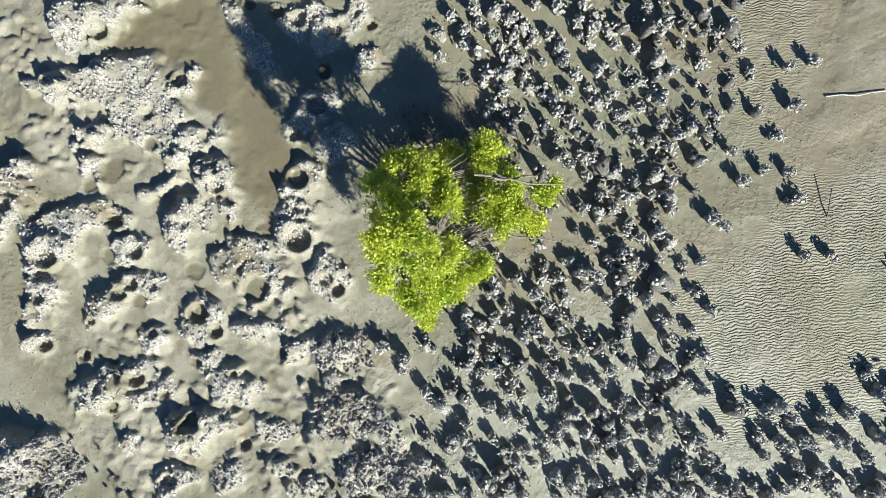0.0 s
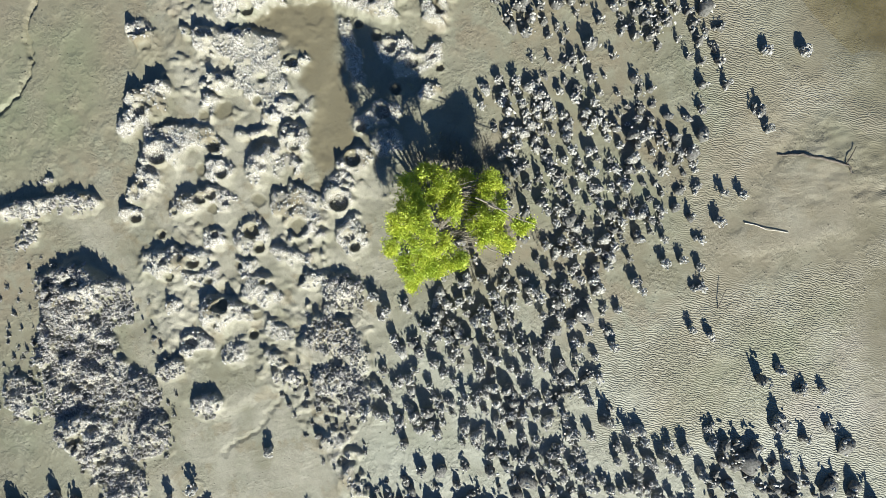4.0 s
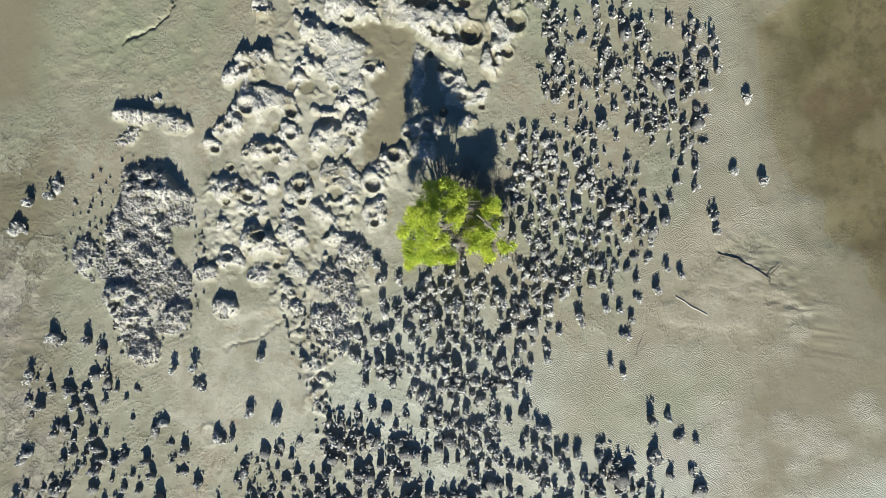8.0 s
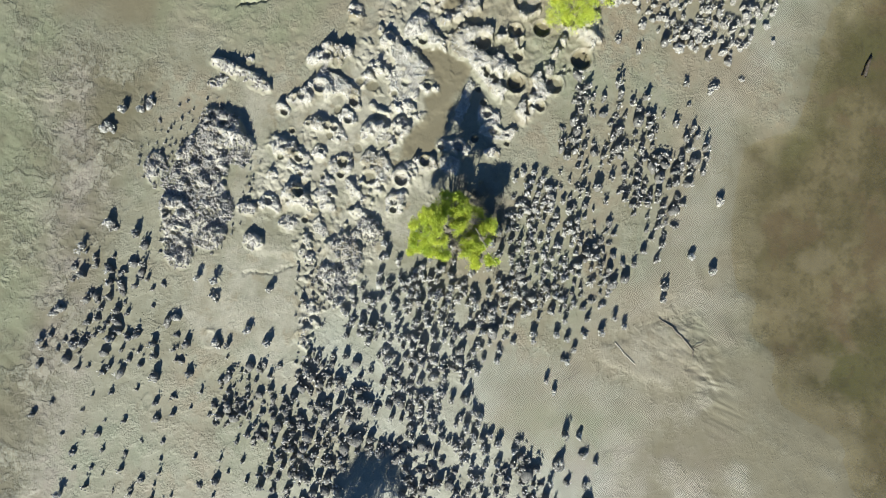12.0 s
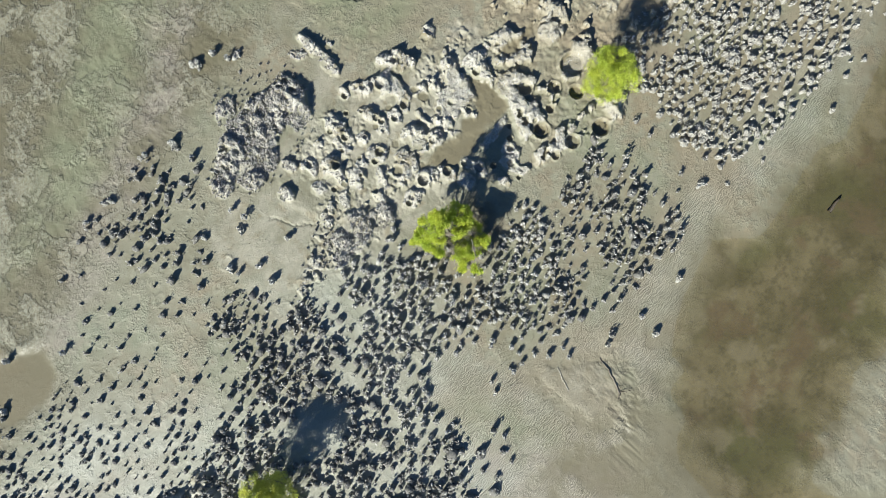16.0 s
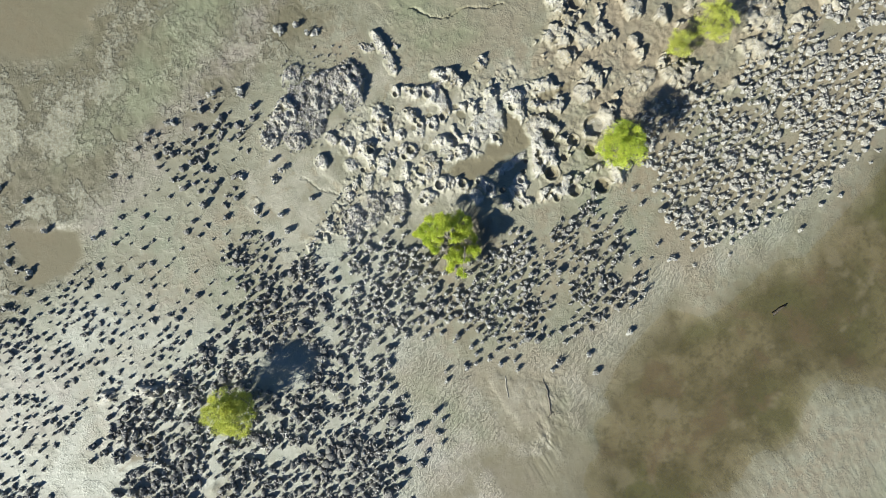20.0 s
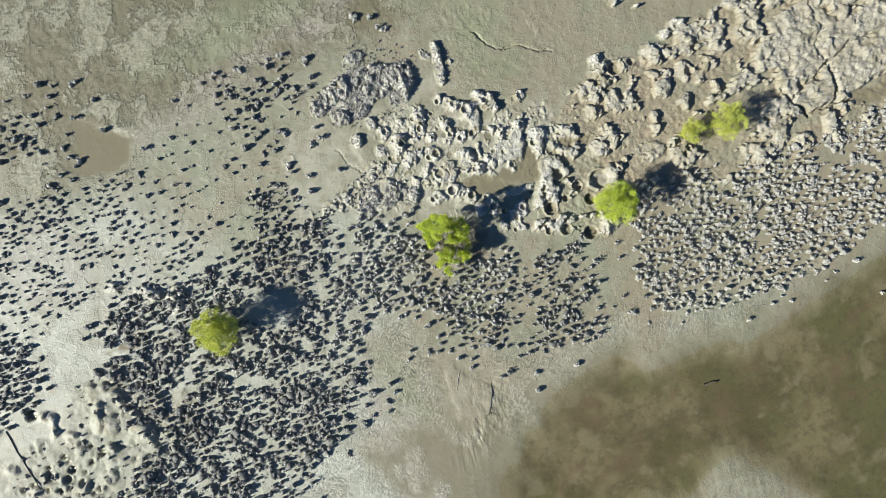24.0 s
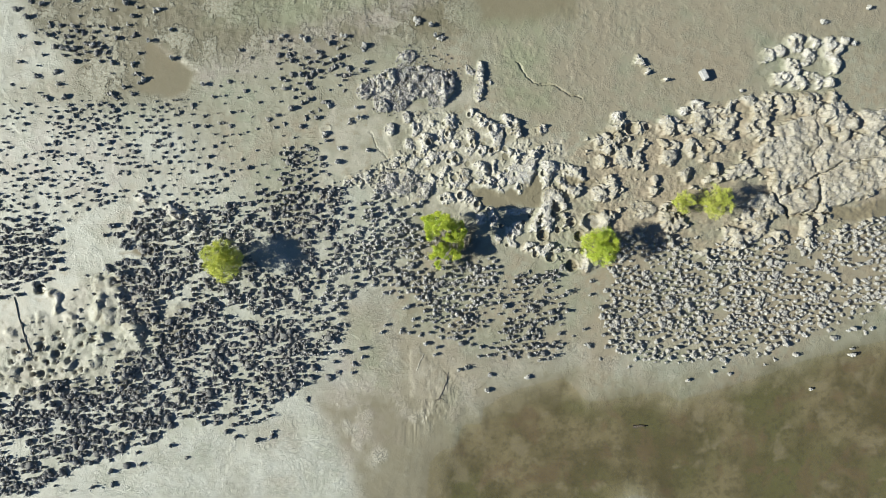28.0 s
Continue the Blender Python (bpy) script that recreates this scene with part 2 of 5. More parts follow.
# ---- the plan, in metres ----
# mounds of shelly mud: x, y, two half widths, turn in degrees, height
MOUNDS_REEF = [(0.43, 6.98, 0.9, 0.27, -95, 0.28), (-0.11, 7.34, 0.64, 0.46, -87, 0.22), (-1.19, 7.28, 0.82, 0.67, -87, 0.17), (-1.6, 6.35, 0.44, 0.38, -87, 0.14), (-2.39, 6.2, 0.31, 0.31, -87, 0.19), (-2.57, 7.26, 0.44, 0.33, -87, 0.11), (-3.32, 6.84, 0.36, 0.33, -87, 0.11), (-1.31, 8.44, 0.33, 0.51, -62, 0.11), (2.19, 7.72, 0.56, 0.23, -87, 0.17), (2.17, 6.88, 0.46, 0.21, -97, 0.17), (2.69, 7.38, 0.14, 0.09, -87, 0.12), (1.71, 7.9, 0.36, 0.13, -52, 0.1), (-1.27, 5.65, 0.26, 0.19, -87, 0.11), (-2.05, 5.1, 0.29, 0.26, -87, 0.15), (-0.39, 2.19, 0.4, 0.29, -118, 0.15), (-1.18, 2.55, 0.54, 0.34, -124, 0.15), (-2.05, 2.59, 0.53, 0.38, -118, 0.18), (-1.8, 3.49, 0.26, 0.18, -118, 0.11)]
MOUNDS_NEAR = [(5.33, 3.15, 0.53, 0.45, -118, 0.22), (4.58, 3.56, 0.61, 0.32, -124, 0.22), (4.73, 3.02, 0.11, 0.21, -118, 0.08), (3.87, 3.68, 0.45, 0.19, -118, 0.19), (3.55, 4.0, 0.22, 0.21, -118, 0.15), (3.18, 2.79, 0.29, 0.4, -134, 0.18), (3.86, 2.38, 0.22, 0.27, -118, 0.12), (4.36, 2.65, 0.2, 0.19, -118, 0.11), (3.93, 2.86, 0.22, 0.29, -118, 0.12), (5.11, 2.34, 0.21, 0.16, -118, 0.1), (4.74, 2.29, 0.12, 0.19, -98, 0.1), (4.71, 1.94, 0.16, 0.07, -108, 0.06), (4.71, 1.71, 0.09, 0.13, -118, 0.08), (4.39, 1.85, 0.07, 0.06, -118, 0.06), (4.02, 2.05, 0.14, 0.11, -118, 0.08), (3.18, 2.14, 0.16, 0.24, -138, 0.1), (2.54, 2.56, 0.34, 0.42, -118, 0.18), (2.21, 3.19, 0.34, 0.42, -108, 0.18), (2.05, 2.81, 0.26, 0.29, -118, 0.14), (3.77, 5.1, 0.26, 0.42, -118, 0.2)]
MOUNDS_BURROWED = [(2.74, 5.12, 0.4, 0.37, -118, 0.21), (2.78, 4.2, 0.29, 0.24, -118, 0.11), (2.23, 4.05, 0.3, 0.29, -118, 0.13), (2.25, 5.49, 0.3, 0.45, -128, 0.16), (1.76, 5.82, 0.18, 0.18, -118, 0.07), (1.65, 4.88, 0.34, 0.34, -118, 0.16), (1.81, 4.41, 0.32, 0.22, -88, 0.13), (1.56, 4.12, 0.29, 0.29, -118, 0.07), (0.98, 3.66, 0.4, 0.34, -148, 0.14), (1.05, 4.45, 0.26, 0.24, -118, 0.11), (0.66, 4.87, 0.29, 0.32, -118, 0.17), (0.68, 5.37, 0.37, 0.29, -118, 0.17), (0.31, 4.67, 0.26, 0.19, -118, 0.11), (-0.43, 4.59, 0.34, 0.5, -124, 0.24), (-0.11, 5.37, 0.21, 0.19, -118, 0.1), (-1.0, 5.1, 0.34, 0.29, -118, 0.14), (-0.46, 4.06, 0.29, 0.21, -118, 0.11)]
MOUNDS_LOW = [(2.04, 1.52, 0.34, 0.32, -118, 0.15), (1.61, 1.65, 0.48, 0.21, -118, 0.09), (1.33, 1.96, 0.35, 0.3, -118, 0.13), (1.43, 2.61, 0.29, 0.21, -118, 0.12), (0.88, 2.61, 0.37, 0.22, -118, 0.09), (0.59, 1.79, 0.43, 0.29, -158, 0.13), (0.42, 2.97, 0.48, 0.21, -118, 0.09), (-0.08, 2.65, 0.26, 0.19, -118, 0.1), (-0.2, 3.58, 0.29, 0.24, -118, 0.07), (-0.88, 3.5, 0.32, 0.24, -118, 0.06), (-1.2, 4.39, 0.27, 0.27, -118, 0.09), (0.4, 3.85, 0.22, 0.24, -118, 0.08)]
MOUNDS_SHADE = [(3.94, 1.23, 0.8, 0.18, -176, 0.08), (3.99, 0.39, 0.4, 0.32, -118, 0.13), (3.64, 0.13, 0.34, 0.32, -118, 0.11), (2.83, 0.83, 0.37, 0.32, -118, 0.1), (3.69, -0.27, 0.19, 0.27, -118, 0.08), (2.2, 0.83, 0.32, 0.4, -118, 0.06), (2.7, 1.28, 0.24, 0.24, -118, 0.07), (3.04, -0.12, 0.21, 0.24, -118, 0.08), (5.06, 5.04, 0.26, 0.49, -87, 0.14), (3.9, 5.1, 0.46, 0.26, -62, 0.2), (3.42, 5.47, 0.36, 0.28, -67, 0.15), (1.74, 5.95, 0.18, 0.21, -87, 0.1)]
MOUNDS_SOUTH = [(-18.18, -2.69, 0.21, 0.27, 0, 0.18), (-17.86, -3.44, 0.21, 0.27, 0, 0.18), (-17.27, -3.71, 0.27, 0.21, 0, 0.18), (-15.18, -2.82, 0.64, 0.54, 0, 0.18), (-15.5, -3.76, 0.54, 0.43, 0, 0.18), (-14.51, -3.9, 0.4, 0.54, 0, 0.18), (-14.11, -4.62, 0.38, 0.38, 0, 0.18), (-17.37, -6.04, 0.46, 0.29, 0, 0.18), (-16.09, -5.91, 0.38, 0.35, 0, 0.18), (-15.82, -4.89, 0.46, 0.4, 0, 0.18), (-15.86, -3.35, 0.32, 0.7, -20, 0.2), (-14.24, -4.33, 0.59, 0.38, 30, 0.25), (-11.37, 0.63, 0.38, 0.59, -20, 0.22), (-17.91, -2.9, 0.27, 0.38, 0, 0.15), (-13.78, 1.8, 0.43, 0.21, -20, 0.18), (-12.44, 1.27, 0.59, 0.27, -30, 0.2)]
MOUNDS_EAST = [(15.84, 8.52, 0.42, 0.31, 0, 0.2), (16.37, 8.74, 0.35, 0.35, 0, 0.2), (17.04, 9.19, 0.42, 0.49, 0, 0.2), (17.57, 8.52, 0.42, 0.35, 0, 0.2), (17.97, 9.19, 0.35, 0.35, 0, 0.2), (18.77, 8.93, 0.56, 0.49, 0, 0.2), (19.31, 9.19, 0.27, 0.27, 0, 0.2), (16.91, 7.99, 0.49, 0.42, 0, 0.2), (16.37, 7.46, 0.49, 0.42, 0, 0.2), (17.17, 7.32, 0.49, 0.35, 0, 0.2), (17.97, 7.46, 0.56, 0.42, 0, 0.2), (18.64, 7.32, 0.35, 0.27, 0, 0.2), (18.91, 8.12, 0.42, 0.49, 0, 0.2), (9.69, 8.35, 0.24, 0.24, 0, 0.22), (10.04, 7.95, 0.19, 0.16, 0, 0.22), (10.97, 7.49, 0.16, 0.13, 0, 0.22)]
MOUNDS_EDGE = [(8.68, 5.45, 0.38, 0.59, -20, 0.25), (9.76, 5.17, 0.48, 0.4, 0, 0.16), (11.08, 5.32, 0.46, 0.56, -30, 0.25), (11.85, 5.97, 0.29, 0.21, 0, 0.13), (12.49, 6.17, 0.4, 0.29, 0, 0.25), (13.22, 5.54, 0.4, 0.29, 0, 0.2), (13.97, 5.72, 0.46, 0.38, 0, 0.21), (13.78, 4.9, 0.51, 0.38, 0, 0.2), (15.03, 5.16, 0.51, 0.56, 20, 0.22), (15.64, 6.12, 0.4, 0.67, -10, 0.23), (16.5, 6.25, 0.51, 0.51, 0, 0.22), (17.68, 6.22, 0.86, 0.4, -20, 0.28), (18.53, 5.79, 0.51, 0.54, 0, 0.28), (8.1, 4.39, 0.46, 0.46, 0, 0.22), (7.94, 3.56, 0.4, 0.32, 0, 0.2)]
MOUNDS_FAR = [(8.37, 2.39, 0.4, 0.51, 0, 0.2), (7.78, 1.96, 0.51, 0.38, 0, 0.18), (12.16, 4.2, 0.38, 0.51, -20, 0.18), (12.7, 3.83, 0.29, 0.38, 0, 0.18), (13.35, 4.21, 0.35, 0.29, 0, 0.12), (11.32, 4.13, 0.29, 0.46, 0, 0.12), (19.55, 5.45, 0.67, 0.4, 0, 0.26), (20.67, 5.42, 0.67, 0.46, 0, 0.26), (20.11, 4.63, 0.59, 0.35, 0, 0.2), (10.9, 0.79, 0.38, 0.46, 0, 0.2), (14.1, -0.23, 0.64, 0.54, 0, 0.2), (16.11, -0.12, 0.7, 0.46, 0, 0.2), (15.05, 0.31, 0.8, 0.43, 0, 0.16), (19.44, 1.99, 0.59, 0.32, 30, 0.2), (9.72, 1.27, 0.8, 0.48, 0, 0.1)]
# burrows and pools with a raised lip: x, y, radius
BURROWS_NEAR = [(2.5, 2.57, 0.1), (2.81, 4.1, 0.13), (2.26, 4.03, 0.11), (2.78, 5.14, 0.16), (3.68, 5.32, 0.11), (2.32, 5.5, 0.1), (1.72, 5.8, 0.1), (1.7, 5.02, 0.06), (1.32, 5.39, 0.08), (1.84, 4.5, 0.1), (1.88, 4.28, 0.1), (1.08, 3.68, 0.14), (0.75, 3.58, 0.1), (1.14, 4.36, 0.07), (0.7, 4.87, 0.12), (0.5, 5.37, 0.09), (0.3, 4.64, 0.07), (-0.8, 5.15, 0.11), (2.09, 1.55, 0.15), (1.34, 1.96, 0.18), (0.65, 1.87, 0.1), (0.45, 1.8, 0.1), (-0.85, 4.01, 0.09), (0.1, 3.63, 0.06)]
BURROWS_SHADE = [(4.05, 0.47, 0.12), (4.3, 0.69, 0.1), (3.69, 0.12, 0.12), (3.73, -0.28, 0.06), (2.87, 0.83, 0.14), (2.66, 1.29, 0.1), (3.27, 0.51, 0.11), (4.58, 0.99, 0.08), (3.51, -0.39, 0.08)]
# shallow pans of olive mud among the mounds
PANS = [(3.42, 3.79, 0.18), (3.39, 4.18, 0.11), (0.97, 2.81, 0.18), (4.94, 1.79, 0.21), (-0.2, 4.44, 0.13), (1.63, 3.45, 0.14), (1.6, 4.32, 0.11), (0.49, 4.02, 0.08), (3.43, 3.1, 0.09), (-0.49, 3.87, 0.11), (0.03, 2.91, 0.1), (2.37, 4.4, 0.11)]
BURROWS_EAST = [(9.39, 5.13, 0.27), (7.52, 0.74, 0.4), (6.93, 0.04, 0.24), (6.53, 0.71, 0.21), (5.19, 0.07, 0.27), (5.86, 1.41, 0.24), (15.1, 3.58, 0.24), (6.58, -1.35, 0.29), (16.84, 2.27, 0.19), (17.65, 2.4, 0.16), (15.37, 5.29, 0.24), (5.59, -0.95, 0.24), (10.14, 5.21, 0.16), (12.42, 4.14, 0.19), (7.46, -0.55, 0.21), (5.91, 0.33, 0.14), (5.21, 0.12, 0.19), (4.85, -0.83, 0.14), (5.19, 2.99, 0.12), (4.08, 2.34, 0.11)]
PITS_BAR = [(-0.11, -6.49, 0.11), (-0.25, -6.92, 0.12), (-0.08, -6.73, 0.06), (0.40, -6.58, 0.07), (0.28, -6.42, 0.07), (-0.27, -7.18, 0.06), (-0.19, -6.16, 0.06)]
RINGS = [(-5.07, 5.10, 0.18), (-7.45, 5.99, 0.15), (-3.54, 5.59, 0.11), (-5.85, 4.79, 0.13), (-6.32, 5.25, 0.11)]
BURROWS_SOUTH = [(-18.66, -2.48, 0.35), (-19.79, -5.48, 0.19), (-19.33, -5.37, 0.16), (-18.58, -5.24, 0.24), (-19.06, -6.20, 0.19), (-18.93, -6.52, 0.19), (-18.55, -6.50, 0.24), (-17.83, -5.53, 0.24), (-17.56, -5.18, 0.24), (-16.65, -5.10, 0.19), (-19.38, -7.27, 0.21), (-17.83, -5.93, 0.16), (-17.24, -5.83, 0.24), (-16.65, -6.31, 0.16), (-16.92, -6.44, 0.16), (-18.18, -6.63, 0.13), (-16.12, -4.83, 0.24), (-17.78, -4.57, 0.16), (-18.53, -4.83, 0.16), (-18.77, -5.75, 0.16), (-17.54, -6.31, 0.13), (-17.99, -6.31, 0.13), (-17.64, -4.83, 0.13), (-16.52, -4.43, 0.16), (-17.05, -5.42, 0.13), (-18.26, -5.91, 0.16), (-20.00, -5.91, 0.16), (-19.52, -6.31, 0.16), (-18.12, -7.11, 0.16), (-17.37, -6.76, 0.13)]
# the ground of small hummocks, the cracked plate, the cracks in it
HUMMOCKS = [(6.26, 3.20), (7.33, 4.68), (9.21, 5.56), (11.62, 5.48), (13.22, 6.21), (15.64, 6.69), (18.85, 6.82), (19.65, 5.88), (25.01, 6.15), (25.01, 2.13), (21.26, 1.86), (20.46, -0.01), (16.98, -0.68), (14.03, -0.95), (11.08, -0.55), (8.94, -0.15), (7.33, -1.62), (4.38, -0.55), (4.92, 1.06)]
HUMMOCKS_MID = [(-2.32, 4.95), (-1.78, 5.48), (0.63, 5.88), (3.58, 5.21), (6.26, 3.47), (6.26, 2.40), (5.99, 1.06), (4.38, 1.60), (1.70, 2.40), (-1.78, 2.00), (-4.73, 1.86), (-4.73, 2.72), (-1.78, 3.20)]
HUMMOCKS_SOUTH = [(-22.14, -4.57), (-19.73, -4.03), (-18.12, -3.76), (-16.79, -2.15), (-14.64, -1.62), (-13.84, -3.23), (-11.43, -3.23), (-11.69, -5.37), (-13.84, -5.91), (-15.45, -7.51), (-22.14, -7.78)]
BROKEN = [(6.50, 4.58), (5.93, 2.44), (2.56, 1.88), (1.44, 0.82), (-1.57, 1.61), (-1.93, 2.64), (-3.98, 2.77), (-1.42, 4.18), (-0.83, 4.44), (-1.08, 5.86), (1.01, 5.88), (3.27, 4.60)]
PLATE = [(16.17, 5.21), (18.05, 5.88), (19.12, 4.54), (21.26, 4.81), (21.53, 2.40), (19.12, 1.46), (16.98, 0.93), (16.23, 2.00), (16.04, 3.74)]
CRACK_A = [(15.90, 2.27), (16.84, 0.93), (18.18, 1.28), (18.32, 2.00), (18.23, 2.94)]
CRACK_D = [(18.23, 2.94), (17.89, 3.74), (18.32, 4.54), (18.10, 5.88)]
CRACK_B = [(16.31, 1.81), (18.23, 2.86), (19.39, 3.47), (20.99, 3.74)]
CRACK_C = [(18.18, 1.33), (18.72, 1.01)]
CRACK_FLAT = [(4.06, 8.24), (4.78, 7.30), (5.86, 7.17), (6.53, 6.82), (7.06, 6.69)]
GULLY = [(-2.04, 3.61), (-2.23, 3.87), (-2.59, 4.28), (-2.78, 4.74), (-2.96, 5.05)]
# dense oyster crust on the reef and on the strip beside the mangrove
CRUST_REEF = [(0.88, 7.93), (1.05, 6.98), (0.45, 6.19), (-0.12, 6.22), (-0.27, 6.66), (-0.78, 6.7), (-1.14, 6.24), (-1.77, 5.95), (-2.66, 5.94), (-2.81, 6.54), (-3.59, 6.76), (-3.48, 7.21), (-2.37, 7.84), (-1.36, 8.07), (-0.47, 8.05), (0.18, 7.83)]
CRUST_STRIP = [(-0.02, 2.39), (-0.11, 2.07), (-0.36, 1.76), (-0.73, 1.92), (-0.63, 2.35), (-0.73, 2.59), (-1.09, 2.16), (-1.56, 2.05), (-1.84, 2.2), (-2.25, 2.11), (-2.75, 2.34), (-2.22, 3.31), (-1.77, 2.98), (-1.15, 3.13), (-0.66, 2.87), (-0.5, 2.51)]
# green-stained and mauve-stained mud
OLIVE = ([(5.55, 10.96), (5.78, 6.23), (3.21, 6.23), (2.92, 9.55), (1.33, 10.76)], [(1.37, 15.66), (2.49, 13.15), (-5.49, 9.93), (-10.92, 10.16)], [(-4.19, -3.23), (-3.12, -3.76), (-2.05, -6.98), (-3.39, -7.25), (-4.19, -4.83)])
MAUVE = ([(0.44, 12.58), (0.7, 11.19), (-1.89, 9.85), (-10.85, 6.82), (-11.38, 8.0)], [(-3.6, -5.4), (-1.05, -8.71), (-2.89, -10.95), (-5.37, -6.2)], [(-20.54, 5.08), (-16.52, 6.15), (-13.57, 3.47), (-16.52, 1.86), (-20.54, 2.13)], [(-4.46, -7.25), (-1.78, -7.51), (-1.24, -9.93), (-4.19, -10.73)])
# water and silt
WATERS = [(-1.78, -15.55), (-0.57, -12.39), (0.63, -9.93), (1.17, -8.32), (3.04, -7.25), (6.26, -6.31), (7.87, -7.25), (9.74, -7.11), (12.42, -7.25), (15.1, -6.31), (17.51, -5.5), (21.48, -4.7), (30.37, -3.76), (30.37, -23.59), (-1.78, -23.59)]
SHOAL = [(10.46, -12.01), (8.24, -11.88), (6.79, -12.51), (4.99, -13.21), (2.23, -14.89), (5.12, -23.25), (14.78, -16.28)]
# pale mud, and stretches whose glare is painted as a paler colour
PALE_GLARE = ([(-28.57, 16.60), (-20.00, 12.85), (-18.93, 10.17), (-17.59, 8.83), (-18.12, 7.22), (-20.00, 6.69), (-28.57, 6.42)], [(-28.57, 5.88), (-18.93, 5.88), (-15.18, 6.02), (-11.43, 5.75), (-9.28, 2.40), (-13.84, -0.01), (-28.57, -0.01)], [(-1.46, 1.27), (-1.59, -1.61), (-3.42, -3.00), (-3.79, -3.63), (-6.13, -1.45), (-4.98, 2.93)], [(-28.57, 4.28), (-17.32, 5.08), (-11.16, 3.47), (-9.28, 2.40), (-3.92, -2.69), (-3.92, -5.91), (-5.53, -8.05), (-0.71, -12.87), (-28.57, -15.55)], [(-3.79, -3.63), (-3.50, -5.27), (-4.04, -9.29), (-7.93, -8.26), (-6.00, -0.96)])
POOLS = (([(-13.52, 9.37), (-12.50, 8.83), (-11.16, 7.76), (-11.56, 6.82), (-12.50, 6.29), (-13.97, 6.82), (-13.84, 8.03)], 0.35), ([(1.70, 12.85), (6.53, 12.85), (6.79, 10.44), (5.19, 9.85), (2.51, 10.04)], 0.8), ([(4.91, 2.92), (5.20, 2.43), (5.04, 1.43), (4.31, 1.41), (3.69, 1.45), (2.96, 1.46), (1.98, 2.08), (2.63, 2.17), (3.23, 2.06), (3.71, 2.30), (4.07, 2.10), (4.59, 2.48)], 0.08),
         ([(1.70, 2.27), (5.19, 2.05), (4.52, 1.44), (2.24, 1.60)], 0.1), ([(18.45, 1.46), (22.33, 1.73), (22.33, 0.93), (18.85, 0.85)], 0.1), ([(6.26, 2.88), (7.92, 2.72), (7.65, 2.35), (6.26, 2.48)], 0.1), ([(-10.31, 19.12), (-5.46, 15.06), (-6.65, 13.77), (-8.60, 13.72), (-12.37, 15.83)], 0.7), ([(-15.04, -0.81), (-13.57, -0.15), (-12.50, -0.33), (-13.30, -0.87)], 0.1))
FILM = ([(-19.46, 12.85), (-28.57, 19.28), (0.90, 19.28), (1.70, 10.17), (-3.39, 9.10), (-7.68, 8.83), (-10.89, 8.30), (-11.69, 6.69), (-17.05, 6.82), (-16.52, 8.30), (-18.93, 10.17)],)
DAMP = ([(-0.97, -5.64), (0.99, -6.44), (2.2, -7.54), (4.51, -7.56), (4.73, -9.6), (-2.04, -10.03), (-2.63, -8.54), (-1.39, -7.58), (-1.2, -6.29)], [(-4.19, -2.96), (-2.85, -2.96), (-1.78, -5.91), (-1.24, -7.51), (-1.78, -9.93), (-3.66, -9.39), (-4.46, -5.91)], [(8.54, -0.81), (14.03, -0.81), (17.51, -0.55), (27.69, 1.06), (27.69, -1.62), (21.26, -2.96), (16.44, -5.37), (10.28, -5.37), (8.67, -4.83)], [(-2.90, -6.16), (-0.33, -7.14), (-1.68, -9.69), (1.35, -13.28), (0.75, -15.90), (-2.14, -15.41), (-5.78, -7.27)], [(3.98, -7.06), (2.68, -10.78), (-3.34, -8.67), (-3.22, -4.94), (-0.74, -5.51)], [(-3.92, -3.23), (-1.78, -4.30), (2.24, -5.91), (7.87, -3.76), (8.94, -5.91), (3.58, -8.05), (0.36, -9.66), (-1.78, -9.12), (-3.92, -5.91)], [(1.97, 19.28), (27.69, 19.28), (27.69, 9.63), (15.37, 9.63), (15.64, 6.69), (11.62, 6.15), (7.33, 5.08), (3.58, 6.15), (2.51, 9.37)], [(8.94, 3.87), (11.62, 4.01), (12.02, 2.40), (9.21, 2.27)], [(2.19, 0.30), (1.35, -1.43), (-0.20, -1.59), (-0.64, -0.90), (-0.05, -0.31), (1.34, 0.40)])
RIPPLES = [(-3.92, -2.15), (-2.05, -2.42), (-1.78, -4.03), (2.24, -5.37), (8.40, -4.83), (8.40, -3.23), (9.74, -4.83), (16.44, -5.24), (11.08, -6.98), (6.79, -6.17), (3.04, -8.05), (0.36, -9.12), (-0.71, -12.87), (-23.22, -14.48), (-17.32, -11.26), (-8.75, -8.85), (-5.53, -6.17)]
BAR = [(-1.03, -5.42), (-0.66, -5.26), (-0.28, -5.8), (0.36, -6.31), (0.76, -7.25), (0.04, -7.67), (-0.98, -7.51)]
BACKWATER = [(-4.89, -7.42), (-1.65, -7.24), (0.39, -8.32), (2.39, -12.03), (0.72, -13.82), (-2.2, -14.87)]
FLATS = ([(-3.35, 6.34), (-1.96, 5.24), (-1.67, 3.3), (-3.47, 2.6), (-5.14, 3.15), (-5.42, 4.81), (-4.74, 6.34)], [(-0.23, 5.88), (1.29, 5.61), (2.6, 6.24), (1.91, 7.2), (0.39, 6.5), (-1.83, 5.94), (-1.41, 5.25)], [(-20.54, -2.69), (-19.46, -1.89), (-17.59, -1.35), (-16.52, -2.15), (-16.25, -3.76), (-17.86, -4.3), (-18.93, -3.76), (-20.0, -5.37), (-20.54, -5.37)])
TORN = [(1.48, -6.42), (1.25, -7.50), (0.56, -8.34), (-1.17, -9.64), (-1.69, -9.26), (-0.48, -8.00), (0.26, -6.87), (0.57, -6.38)]
